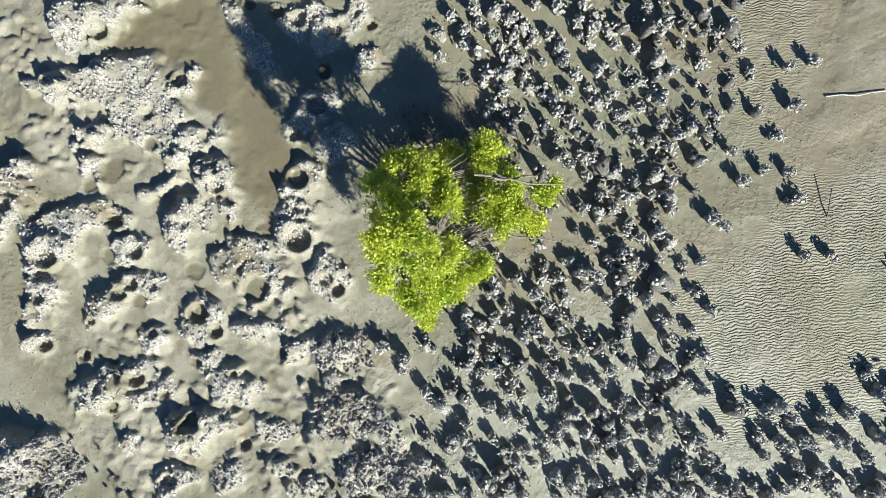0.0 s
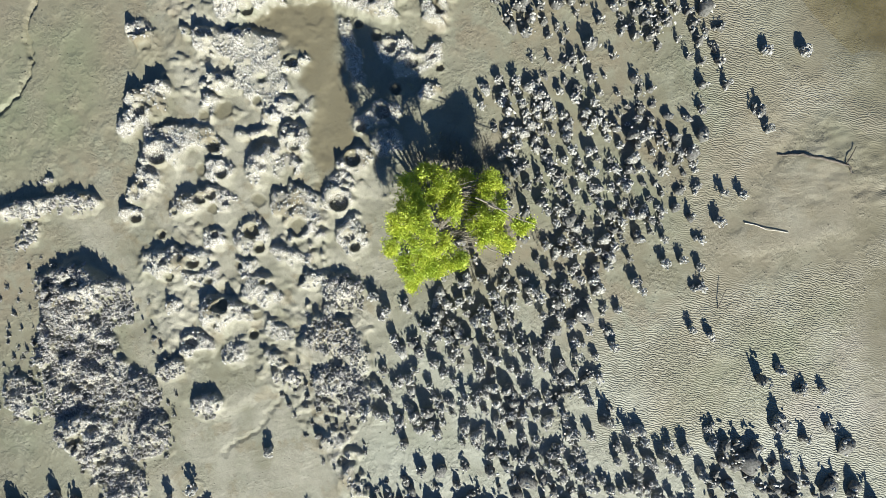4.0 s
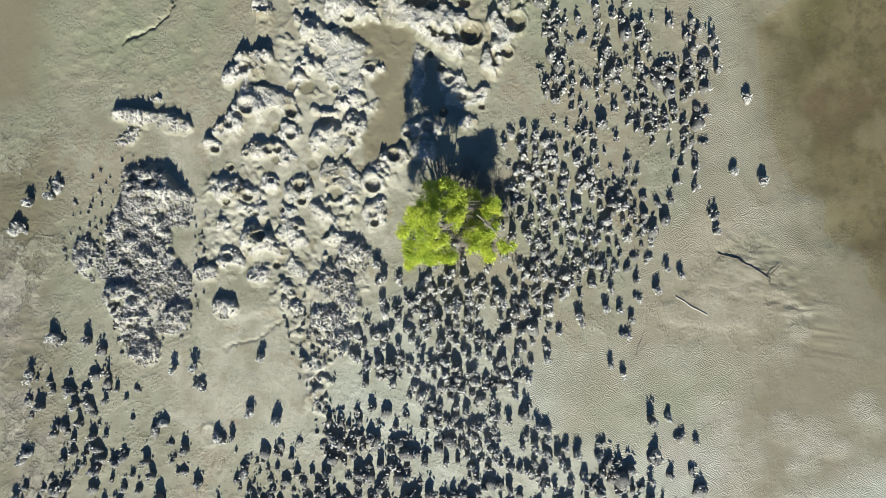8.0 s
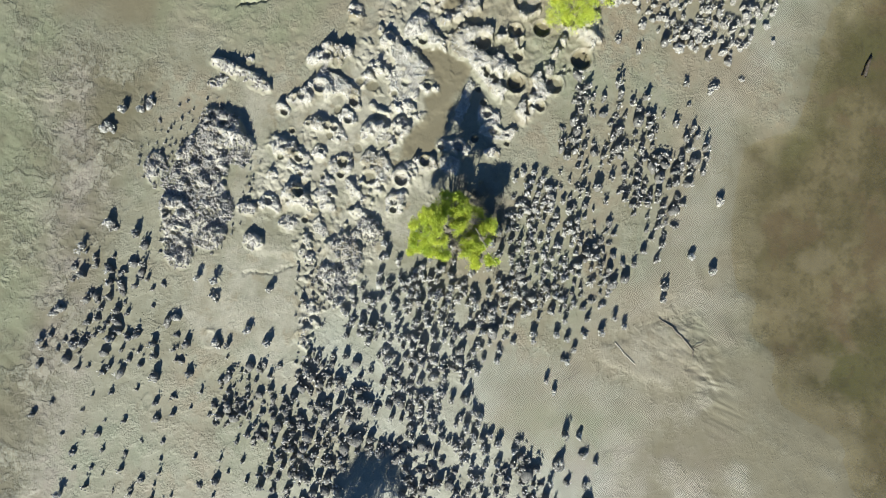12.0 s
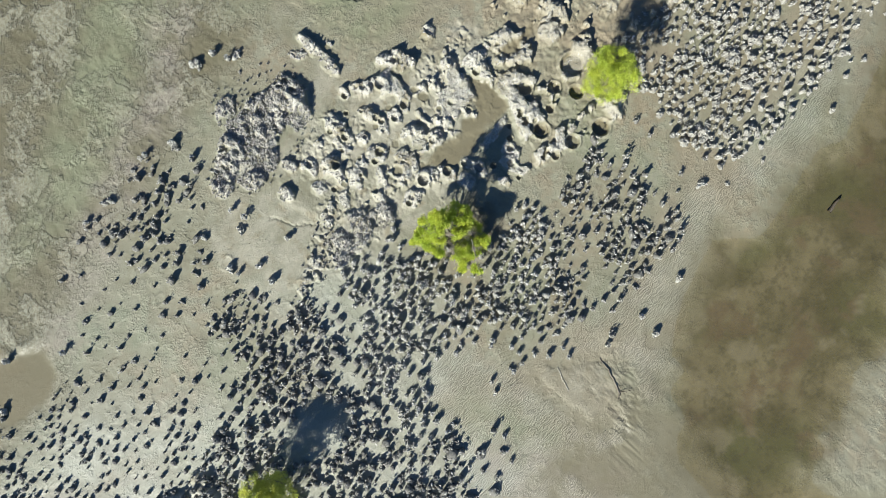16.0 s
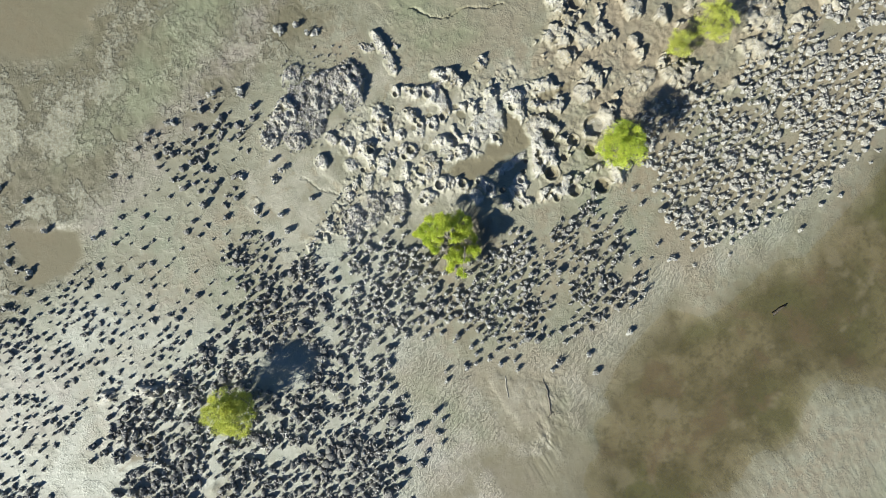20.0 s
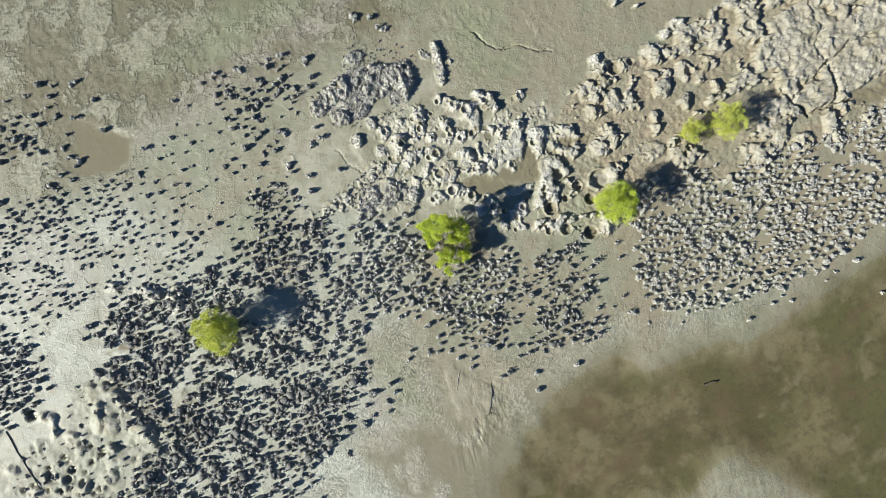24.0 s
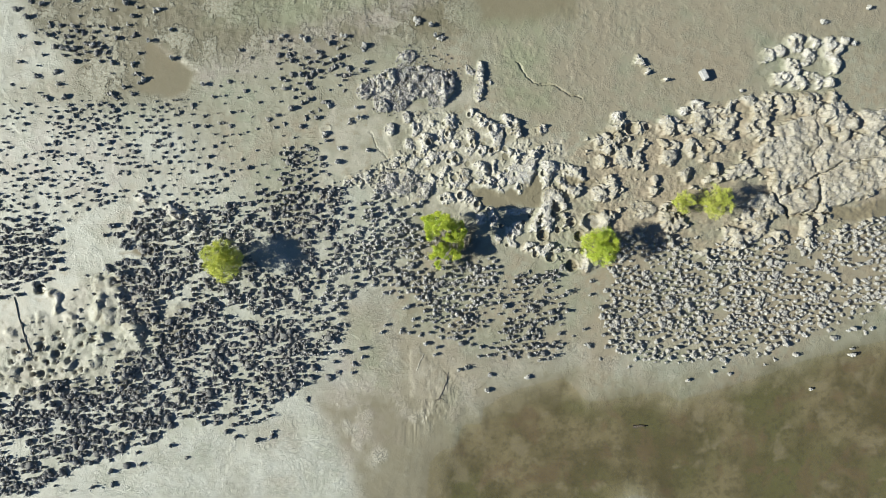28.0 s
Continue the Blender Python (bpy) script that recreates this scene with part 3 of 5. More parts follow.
SCABBY = [(11.15, 12.73), (8.83, 3.97), (4.52, 5.37), (3.46, 5.70), (1.91, 6.52), (4.04, 14.60)]

TREE_AT = (0.43, -0.02)


def relief(x, y):
    """Height of the mud and the masks that its material reads."""
    jx, jy = 0.26 * fractal(x, y, 0.55, 5, 11, 0.66), 0.26 * fractal(x, y, 0.55, 5, 29, 0.66)
    gx, gy = x + jx, y + jy
    mound, rise, foot = np.zeros(x.shape), np.zeros(x.shape), np.zeros(x.shape)
    for px, py, ra, rb, turn, tall in MOUNDS_REEF + MOUNDS_NEAR + MOUNDS_BURROWED + MOUNDS_LOW + MOUNDS_SHADE + MOUNDS_EAST + MOUNDS_EDGE + MOUNDS_FAR + MOUNDS_SOUTH:
        c, s = math.cos(radians(turn)), math.sin(radians(turn))
        reach = 1.5 * max(ra, rb) + 0.3
        near = (np.abs(x - px) < reach) & (np.abs(y - py) < reach)
        loose = 0.75 if px < 6 else 1.0
        u, v = x[near] - px + loose * jx[near], y[near] - py + loose * jy[near]
        d = ((np.abs(c * u + s * v) / ra) ** 2.4 + (np.abs(c * v - s * u) / rb) ** 2.4) ** (1 / 2.4)
        # shaped along the sun's direction: steep away from it, running out gently towards it
        down_sun = (0.99 * u + 0.12 * v) / math.hypot(ra * (0.99 * c + 0.12 * s), rb * (0.12 * c - 0.99 * s))
        bulk = step(1.10, 0.80, d) * (0.14 + 0.86 * step(-1.05, 0.45, down_sun))
        mound[near] = np.maximum(mound[near], bulk)
        rise[near] = np.maximum(rise[near], 1.22 * tall * bulk * (1.05 - 0.25 * d * d))
        foot[near] = np.maximum(foot[near], step(1.5, 0.8, d))
    reef = np.maximum(step(-0.12, 0.1, inside(gx, gy, CRUST_REEF)), 0.6 * step(-0.12, 0.1, inside(gx, gy, CRUST_STRIP)))
    rise, mound = np.maximum(rise, reef * (0.03 + 0.24 * step(-0.25, 0.2, fractal(x, y, 0.75, 4, 251, 0.6)))), np.maximum(mound, 0.55 * reef)
    broken = step(-0.22, 0.0, fractal(x, y, 0.36, 4, 131, 0.62))
    mound, rise = mound * (0.45 + 0.55 * broken), rise * (0.42 + 0.58 * broken)
    lumps = fractal(x, y, 0.74, 4, 5, 0.52)
    crumble0 = fractal(x, y, 0.3, 3, 57, 0.7)
    field = np.maximum(step(-0.25, 0.15, inside(gx, gy, HUMMOCKS)), step(-0.25, 0.15, inside(gx, gy, HUMMOCKS_SOUTH)))
    mid = step(-0.2, 0.1, inside(gx, gy, HUMMOCKS_MID))
    near_zone = step(-0.3, 0.2, inside(gx, gy, BROKEN))
    plate = step(-0.1, 0.08, inside(gx, gy, PLATE))
    island = step(0.0, 0.12, lumps + 0.3 * crumble0 - 0.10 * step(0.0, 0.3, fractal(x, y, 2.4, 2, 61))) * field
    island *= 1 - 0.5 * step(-8, -10, x)
    island = np.maximum(island, 0.5 * step(0.16, 0.28, lumps + 0.25 * crumble0) * mid)
    rise = np.maximum(rise, 0.04 * near_zone * step(0.0, 0.25, fractal(x, y, 0.15, 2, 151, 0.6)) * step(-0.05, 0.15, fractal(x, y, 0.7, 3, 157, 0.6)))
    mound = np.maximum(mound, 0.30 * near_zone * step(0.0, 0.2, fractal(x, y, 0.7, 3, 157, 0.6)))
    mound = np.maximum(mound, np.maximum(island * (0.75 + 0.6 * lumps), plate * (0.42 + 0.30 * np.clip(lumps + 0.3 * crumble0 + 0.2, 0, 1))))
    sway = 0.9 * fractal(x, y, 2.6, 4, 83)
    wet = 0.0 * x
    for pool, loose in POOLS:
        wet = np.maximum(wet, step(-0.5 * loose - 0.06, 0.7 * loose + 0.06, inside(x + loose * sway, y - loose * sway, pool) + 0.3 * fractal(x, y, 0.8, 4, 301)))
    wet = np.maximum(wet, 0.8 * step(-0.9, 0.7, inside(x + sway, y + sway, BACKWATER)) * step(-0.5, 0.1, fractal(x, y, 1.6, 4, 311, 0.6)))
    mound *= 1 - 0.9 * wet
    crumble = fractal(x, y, 0.26, 3, 71, 0.75)
    rise = np.maximum(rise, 0.21 * island * np.clip(0.8 + 0.9 * lumps, 0.2, 1.3))
    rise = np.maximum(rise, plate * np.clip(0.17 + 0.17 * fractal(x, y, 0.5, 4, 211, 0.62), 0.05, 0.30))
    rise *= 1 - 0.9 * wet
    z = 0.018 * fractal(x, y, 3.0, 4, 3) + rise * (1.0 + 0.35 * fractal(x, y, 0.6, 3, 41)) + 0.075 * crumble * np.maximum(np.maximum(mound, 0.25 * foot), 0.6 * np.maximum(0.7 * field, 0.4 * near_zone))
    z += 0.055 * fractal(x, y, 0.17, 2, 173, 0.7) * np.maximum(mound, 0.5 * field * step(-8, -6, x))
    z += 0.03 * np.maximum(field, mid)
    z += 0.035 * step(-9, -11, x) * field * fractal(x, y, 0.38, 4, 167, 0.75)
    for line, wide, deep in ((CRACK_A, 0.12, 0.26), (CRACK_D, 0.07, 0.07), (CRACK_B, 0.07, 0.16), (CRACK_C, 0.09, 0.25), (CRACK_FLAT, 0.055, 0.07), (GULLY, 0.05, 0.025)):
        z -= deep * step(wide, 0.3 * wide, near_line(gx, gy, line))
    bar = step(-0.16, 0.12, inside(x + 0.45 * jx, y + 0.45 * jy, BAR))
    z += 0.018 * bar
    cream = np.maximum(near_zone, bar)
    for patch in FLATS:
        cream = np.maximum(cream, 0.85 * step(-0.25, 0.25, inside(gx, gy, patch)))
    for px, py, r in PITS_BAR:
        z -= 0.014 * step(1.1, 0.5, np.hypot(gx - px, gy - py) / r)
    for px, py, r in RINGS:
        z += 0.028 * np.exp(-((np.hypot((x - px) * 0.75 + 0.3 * jx, y - py + 0.3 * jy) / r - 1.0) / 0.16) ** 2)
    for px, py, r in BURROWS_NEAR + BURROWS_SHADE + BURROWS_EAST + BURROWS_SOUTH:
        r = (1.0 if px > -11 else 0.72) * r
        near = (np.abs(x - px) < 2.4 * r + 0.2) & (np.abs(y - py) < 2.4 * r + 0.2)
        d = np.hypot(x[near] - px + 0.09 * jx[near], y[near] - py + 0.09 * jy[near]) / r
        ring_z = z[near]
        around = (d > 1.0) & (d < 1.7)
        base = float(ring_z[around].mean()) if around.any() else 0.1
        collar = 0.6 * step(1.4, 1.1, d)
        lip = 0.026 * np.clip(0.75 + 2.2 * crumble[near], 0.1, 1.3) * np.exp(-((d - 1.15) / 0.16) ** 2)
        well = step(1.05, 0.88, d)
        smooth = ring_z * (1 - collar) + collar * base + lip
        z[near] = smooth * (1 - well) + well * (base - min(0.8 * r, 0.15))
        mound[near] = mound[near] * (1 - 0.75 * collar)
        cream[near] = np.maximum(cream[near], collar if px > -9 else 0) * (1 - well)
        wet[near] = np.maximum(wet[near], 0.75 * well)
    for px, py, r in PANS:
        near = (np.abs(x - px) < 2 * r + 0.2) & (np.abs(y - py) < 2 * r + 0.2)
        d = np.hypot(x[near] - px + 0.35 * jx[near], y[near] - py + 0.35 * jy[near]) / r
        pan, flat_z = step(1.1, 0.8, d), float(np.median(z[near])) - 0.02
        z[near] = z[near] * (1 - pan) + pan * flat_z
        mound[near] *= 1 - pan
        wet[near] = np.maximum(wet[near], 0.55 * pan)
        cream[near] *= 1 - pan
    deep = step(-1.3, 2.2, inside(x + 1.6 * sway, y + 1.3 * sway, WATERS) + 0.7 * sway)
    shoal = step(-1.0, 1.4, inside(x + 1.5 * sway, y - 1.5 * sway, SHOAL))
    deep *= 1 - 0.85 * shoal
    wet = np.maximum(wet, deep)
    z -= 0.20 * deep + 0.02 * wet * (1 - mound)
    rough = np.maximum(step(-0.25, 0.2, inside(gx, gy, TORN)), 0.45 * step(-0.5, 0.5, inside(x + sway, y, SCABBY)) * step(-0.1, 0.25, fractal(x, y, 1.3, 3, 501)))
    z += 0.05 * np.maximum(rough, 0.5 * shoal) * crumble
    film = 0.0 * x
    for patch in FILM:
        film = np.maximum(film, step(-1.2, 0.8, inside(x + sway, y + sway, patch)))
    z += 0.03 * film * (1 - wet) * fractal(x, y, 0.3, 3, 401, 0.7)
    pale = 0.0 * x
    for patch in PALE_GLARE:
        pale = np.maximum(pale, step(-1.5, 1.5, inside(x + sway, y + sway, patch)))
    pale = np.maximum(pale * (1 - 0.5 * shoal), 0.25 * shoal)
    damp = 0.0 * x
    for patch in DAMP:
        damp = np.maximum(damp, step(-0.5, 0.5, inside(x + 0.5 * sway, y + 0.5 * sway, patch)))
    olive, mauve = 0.0 * x, 0.0 * x
    for patch in OLIVE:
        olive = np.maximum(olive, step(-0.6, 0.6, inside(x + 0.5 * sway, y + 0.5 * sway, patch)))
    for patch in MAUVE:
        mauve = np.maximum(mauve, step(-0.6, 0.6, inside(x + 0.5 * sway, y - 0.5 * sway, patch)))
    ripple = step(-0.5, 0.4, inside(x + 0.4 * sway, y, RIPPLES)) * (1 - step(-0.9, -0.3, inside(gx, gy, BAR)))
    far = step(30, 60, np.hypot(x, y))
    return z * (1 - far), step(0.22, 0.6, mound) * (1 - 0.65 * field * step(-8, -10, x)), wet * (1 - step(0.1, 0.4, mound)), ripple * (1 - wet), film * (1 - wet), deep, pale * (1 - wet) * (1 - 0.7 * field), np.maximum(field * step(4.0, 9.0, x), plate), damp * (1 - wet), cream * (1 - wet), olive, mauve


def spread(pieces):
    """Coordinates with their own spacing from stretch to stretch."""
    values = [pieces[0][0]]
    for start, end, gap in pieces:
        values += list(np.linspace(start, end, max(2, round((end - start) / gap)) + 1)[1:])
    return np.array(values)


def link_mesh(name, verts, faces, material, parent=None, label="", smooth=False):
    me = bpy.data.meshes.new(name)
    me.from_pydata(np.asarray(verts).tolist(), [], np.asarray(faces).tolist())
    me.materials.append(material)
    if smooth:
        me.polygons.foreach_set("use_smooth", np.ones(len(me.polygons), bool))
    me.update()
    ob = new(name, me)
    if parent:
        ob.parent = parent
    if label:
        ob["label"] = label
    return ob


def build_ground():
    xs = spread([(-2500, -400, 300), (-400, -60, 34), (-60, -25, 2.5), (-25, -5, 0.08), (-5, -3.5, 0.04), (-3.5, 6, 0.03), (6, 10, 0.036), (10, 22, 0.054), (22, 24, 0.2), (24, 60, 2.5), (60, 400, 34), (400, 2500, 300)])
    ys = spread([(-2500, -400, 300), (-400, -60, 34), (-60, -20, 2.5), (-20, -9, 0.3), (-9, -2, 0.075), (-2, 0.5, 0.036), (0.5, 8.4, 0.03), (8.4, 9, 0.05), (9, 13, 0.075), (13, 20, 0.2), (20, 60, 2.5), (60, 400, 34), (400, 2500, 300)])
    gx, gy = np.meshgrid(xs, ys)
    x, y = gx.ravel(), gy.ravel()
    z, mound, wet, ripple, film, deep, pale, tan, damp, cream, olive, mauve = relief(x, y)
    nx, ny = len(xs), len(ys)
    a = (np.arange(ny - 1)[:, None] * nx + np.arange(nx - 1)[None, :]).ravel()
    quads = np.stack([a, a + 1, a + 1 + nx, a + nx], 1).astype(np.int32)
    me = bpy.data.meshes.new("ground")
    me.vertices.add(len(x))
    me.vertices.foreach_set("co", np.stack([x, y, z], 1).astype(np.float32).ravel())
    me.loops.add(quads.size)
    me.loops.foreach_set("vertex_index", quads.ravel())
    me.polygons.add(len(quads))
    me.polygons.foreach_set("loop_start", np.arange(0, quads.size, 4, dtype=np.int32))
    me.update(calc_edges=True)
    me.polygons.foreach_set("use_smooth", np.ones(len(quads), bool))
    for name, values in (("mound", mound), ("wet", wet), ("ripple", ripple), ("film", film), ("deep", deep), ("pale", pale), ("tan", tan), ("damp", damp), ("cream", cream), ("olive", olive), ("mauve", mauve)):
        me.attributes.new(name, "FLOAT", "POINT").data.foreach_set("value", values.astype(np.float32))
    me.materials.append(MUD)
    ob = new("ground", me)
    return tagged(ob, "grey-brown tidal mud flat with shelly mounds, burrows and ripples", "mud flat", kind="structure")


ground = build_ground()

# one still sheet of water; it shows where the mud dips below it
water = link_mesh("water", [(-60, -60, -0.10), (60, -60, -0.10), (60, 20, -0.10), (-60, 20, -0.10)], [(0, 1, 2, 3)], WATER)
water.visible_shadow = False
tagged(water, "shallow still brown water over silty weed beds", "water", kind="structure")


def ground_z(x, y):
    return relief(np.atleast_1d(np.asarray(x, float)), np.atleast_1d(np.asarray(y, float)))[0]


# ---- oyster clumps ----
def ball(level):
    bm = bmesh.new()
    bmesh.ops.create_icosphere(bm, subdivisions=level, radius=1.0)
    v = np.array([p.co[:] for p in bm.verts])
    f = np.array([[p.index for p in q.verts] for q in bm.faces])
    bm.free()
    return v, f


BALL_FINE = ball(2)


def core_shape(rng, wide, tall, knobs=0.30):
    """An upright lump of mud, narrower at the top, with knobs."""
    v, f = BALL_FINE
    v = v.copy()
    for k in range(3):
        way = rng.normal(size=(4, 3)) * (1.6 + 1.5 * k)
        v += v * (knobs / (1 + k)) * np.sin(v @ way.T + rng.uniform(0, 6, 4)).mean(1, keepdims=True) * 2
    up = (v[:, 2] + 1) / 2
    waist = 1.0 - 0.22 * up
    return np.stack([v[:, 0] * wide * waist * 0.5, v[:, 1] * wide * waist * 0.5 * rng.uniform(0.45, 1.0), up * tall - 0.03], 1), f


def shells_shape(rng, wide, tall, count, size):
    """Oyster shells standing out of the lump: thick cupped plates."""
    vs, fs = [], []
    ring = np.linspace(0, 2 * np.pi, 7)[:6]
    for k in range(count):
        h = rng.uniform(0.25, 1.0) ** 0.7
        a = rng.uniform(0, 2 * np.pi)
        reach = wide * 0.5 * (1 - 0.4 * h) * (rng.uniform(0.5, 1.05) if h < 0.85 else rng.uniform(0, 0.8))
        centre = np.array([math.cos(a) * reach, math.sin(a) * reach, h * tall])
        long_, broad = size * rng.uniform(0.7, 1.35), size * rng.uniform(0.4, 0.7)
        plate = np.concatenate([np.stack([np.cos(ring) * broad * (1 - 0.25 * np.sin(ring)), 0.010 + 0 * ring, np.sin(ring) * long_], 1), [[0, 0.022, 0], [0, -0.012, 0]]])
        turn = Euler((rng.normal(0, 0.6), rng.normal(0, 0.6), rng.uniform(0, 6.28))).to_matrix()
        n = len(vs) * 8
        vs.append(plate @ np.array(turn).T + centre)
        for i in range(6):
            fs += [(n + i, n + (i + 1) % 6, n + 6), (n + (i + 1) % 6, n + i, n + 7)]
    return np.concatenate(vs), np.array(fs)


rng = np.random.default_rng(7)
CLUMP_KINDS = []
for kind in range(9):
    wide, tall = rng.uniform(0.17, 0.23), rng.uniform(0.15, 0.24)
    cores, shells, count = [], [], (1, 1, 2, 1, 3, 2, 1, 2, 1)[kind]
    for k in range(count):
        shrink = 1.0 if k == 0 else rng.uniform(0.55, 0.85)
        a = rng.uniform(0, 6.28)
        off = np.array([math.cos(a), math.sin(a), 0]) * (0 if k == 0 else 0.62 * wide)
        v, f = core_shape(rng, wide * shrink, tall * shrink)
        cores.append((v + off, f + len(v) * k))
        v, f = shells_shape(rng, wide * 1.2 * shrink, tall * 1.08 * shrink, 36 // count, 0.032)
        shells.append((v + off, f + 8 * (36 // count) * k))
    CLUMP_KINDS.append(tuple((np.concatenate([p[0] for p in q]), np.concatenate([p[1] for p in q])) for q in (cores, shells)))
for kind in range(9):
    wide, tall = rng.uniform(0.17, 0.25), rng.uniform(0.15, 0.235)
    CLUMP_KINDS.append((core_shape(rng, wide, tall), shells_shape(rng, wide * 1.2, tall * 1.08, 38, 0.033)))
LUMP_KINDS = [core_shape(rng, rng.uniform(0.15, 0.24), rng.uniform(0.14, 0.22)) for k in range(7)]

OPEN_EDGE = [(1.89, -5.46), (0.23, -4.65), (-0.63, -3.22), (-1.13, -2.63), (-1.87, -2.32), (-3.05, -2.14), (-3.9, -4.04), (-1.97, -6.19), (0.71, -7.64)]

taken = {}


def hash_unit(x, y):
    return (math.sin(x * 127.1 + y * 311.7) * 43758.5453) % 1.0



def free_spot(x, y, gap):
    cx, cy = int(x // 0.6), int(y // 0.6)
    for i in (-1, 0, 1):
        for j in (-1, 0, 1):
            for ox, oy, og in taken.get((cx + i, cy + j), ()):
                if (x - ox) ** 2 + (y - oy) ** 2 < (0.5 * (gap + og)) ** 2:
                    return False
    taken.setdefault((cx, cy), []).append((x, y, gap))
    return True


def scatter(ring, gap, tries, patch=0.0, seed=1, fade=0.3, broad=0.0):
    """Spots in a polygon, no nearer than gap, thinned in patches and at the edge."""
    r = np.random.default_rng(seed)
    ring_x, ring_y = [p[0] for p in ring], [p[1] for p in ring]
    x, y = r.uniform(min(ring_x) - fade, max(ring_x) + fade, tries), r.uniform(min(ring_y) - fade, max(ring_y) + fade, tries)
    keep = inside(x, y, ring) > fade * r.uniform(-1.3, 1.0, tries)
    keep &= fractal(x, y, 0.9, 3, 200) > patch - 0.45
    keep &= (inside(x, y, OPEN_EDGE) < 0) | (r.uniform(0, 1, tries) > 0.97)
    keep &= (fractal(x, y, 2.4, 3, 230) + 0.25 * r.normal(size=tries) > 0.0) | (r.uniform(0, 1, tries) > broad)
    return [(a, b) for a, b in zip(x[keep], y[keep]) if free_spot(a, b, gap * (0.45 + 0.75 * hash_unit(a, b)))]


FIELD_TREE = [(-4.46, 1.86), (-1.24, 1.28), (-0.17, 0.66), (0.63, -1.35), (2.24, -1.57), (3.58, -1.14), (5.19, -1.57), (6.26, -2.15), (5.86, -3.76), (4.65, -4.78), (1.97, -4.97), (-0.71, -4.70), (-1.78, -3.76), (-1.78, -2.29), (-3.39, -2.15), (-4.46, -0.55)]
FIELD_SOUTH = [(-15.04, -1.62), (-15.45, -0.01), (-13.84, 0.93), (-10.35, 0.93), (-8.75, 2.00), (-4.46, 2.00), (-3.79, -0.01), (-3.71, -2.69), (-4.33, -3.76), (-4.73, -4.83), (-5.93, -6.44), (-7.41, -7.78), (-8.75, -8.72), (-11.69, -8.32), (-14.11, -9.92), (-16.52, -10.46), (-18.12, -11.40), (-20.80, -12.34), (-25.90, -12.87), (-25.90, -9.12), (-18.12, -7.25), (-15.18, -6.71), (-13.57, -5.10), (-14.51, -3.23)]
FIELD_EAST = [(8.67, -4.83), (8.54, -3.49), (8.94, -2.15), (8.40, -0.81), (11.08, -0.55), (12.96, -0.81), (14.03, -0.81), (16.98, -0.68), (21.48, 0.26), (27.69, 1.33), (27.69, -1.35), (21.26, -2.69), (17.51, -3.76), (16.17, -4.83), (12.96, -5.37), (10.28, -5.24)]
FIELD_NORTH = [(-25.90, 6.15), (-16.52, 6.15), (-11.69, 6.29), (-11.29, 3.47), (-9.82, 3.20), (-8.75, 2.00), (-10.35, 0.93), (-11.69, 0.52), (-14.64, 1.60), (-25.90, 0.79)]
FIELD_WEST = [(-25.90, 0.93), (-17.59, 0.93), (-17.86, -1.35), (-19.73, -2.69), (-25.90, -3.23)]
FIELD_WEST_DENSE = [(-22.68, 0.52), (-18.12, 0.79), (-18.26, -0.95), (-19.73, -2.15), (-22.68, -2.69)]
FIELD_COPSE = [(-18.66, 9.77), (-15.18, 9.63), (-15.18, 8.70), (-16.25, 8.30), (-18.12, 9.10)]
FIELD_COPSE_OUT = [(-19.73, 11.24), (-13.57, 10.97), (-13.57, 8.03), (-15.18, 5.62), (-19.73, 5.62)]
FIELD_MID = [(-7.41, 8.30), (-5.80, 9.37), (-3.92, 8.97), (-3.39, 7.76), (-4.46, 6.55), (-5.53, 5.75), (-6.60, 6.42)]
FIELD_MID_OUT = [(-9.28, 8.83), (-6.60, 9.63), (-3.39, 8.83), (-3.92, 5.88), (-4.73, 5.08), (-6.60, 4.01), (-8.75, 5.08)]
FIELD_TOP = [(5.83, -1.73), (5.72, -5.48), (3.90, -5.55), (3.19, -4.75), (3.34, -3.78), (3.39, -2.08), (4.37, -1.75)]
FIELD_FILL = [(3.52, -1.90), (3.78, -5.37), (1.23, -5.42), (-0.43, -4.04), (-0.75, -2.45), (0.73, -1.89)]
BARE_TOP = [(6.11, -0.10), (6.07, -1.67), (4.13, -1.62), (3.39, -1.90), (2.56, -1.33), (2.57, -0.85), (4.17, -0.04)]
FIELD_SLOPE = [(-7.14, 4.06), (-5.53, 4.01), (-5.00, 2.13), (-7.01, 2.13)]
FRINGE_TREE = [(-3.92, -3.76), (-0.17, -4.83), (3.58, -4.83), (6.53, -3.23), (8.40, -1.62), (7.87, -4.30), (6.26, -5.91), (3.58, -5.91), (0.90, -5.91), (-3.39, -4.83)]
FRINGE_EAST = [(7.60, -4.83), (8.94, -5.10), (12.96, -5.64), (16.98, -4.30), (22.33, -2.69), (22.33, -4.30), (16.44, -5.64), (12.69, -6.44), (8.40, -5.91)]
FRINGE_SOUTH = [(-4.46, -3.76), (-2.85, -4.83), (-3.39, -6.44), (-5.53, -7.51), (-7.14, -9.12), (-12.50, -11.00), (-17.86, -12.34), (-18.93, -11.80), (-14.11, -10.19), (-8.75, -8.85), (-5.53, -6.44)]
REEF_OUT = [(-1.06, 8.98), (0.65, 8.32), (1.06, 7.62), (0.27, 6.20), (-1.88, 5.85), (-3.49, 6.47), (-3.21, 7.22), (-1.97, 8.04)]
REEF_STRIP = [(-2.03, 3.39), (-1.44, 2.28), (-2.63, 1.75), (-4.22, 1.34), (-4.58, 2.34), (-3.47, 3.05)]
FIELD_KNOT = [(-6.06, 4.07), (-5.34, 3.24), (-6.02, 2.40), (-6.82, 2.58), (-6.98, 3.75)]
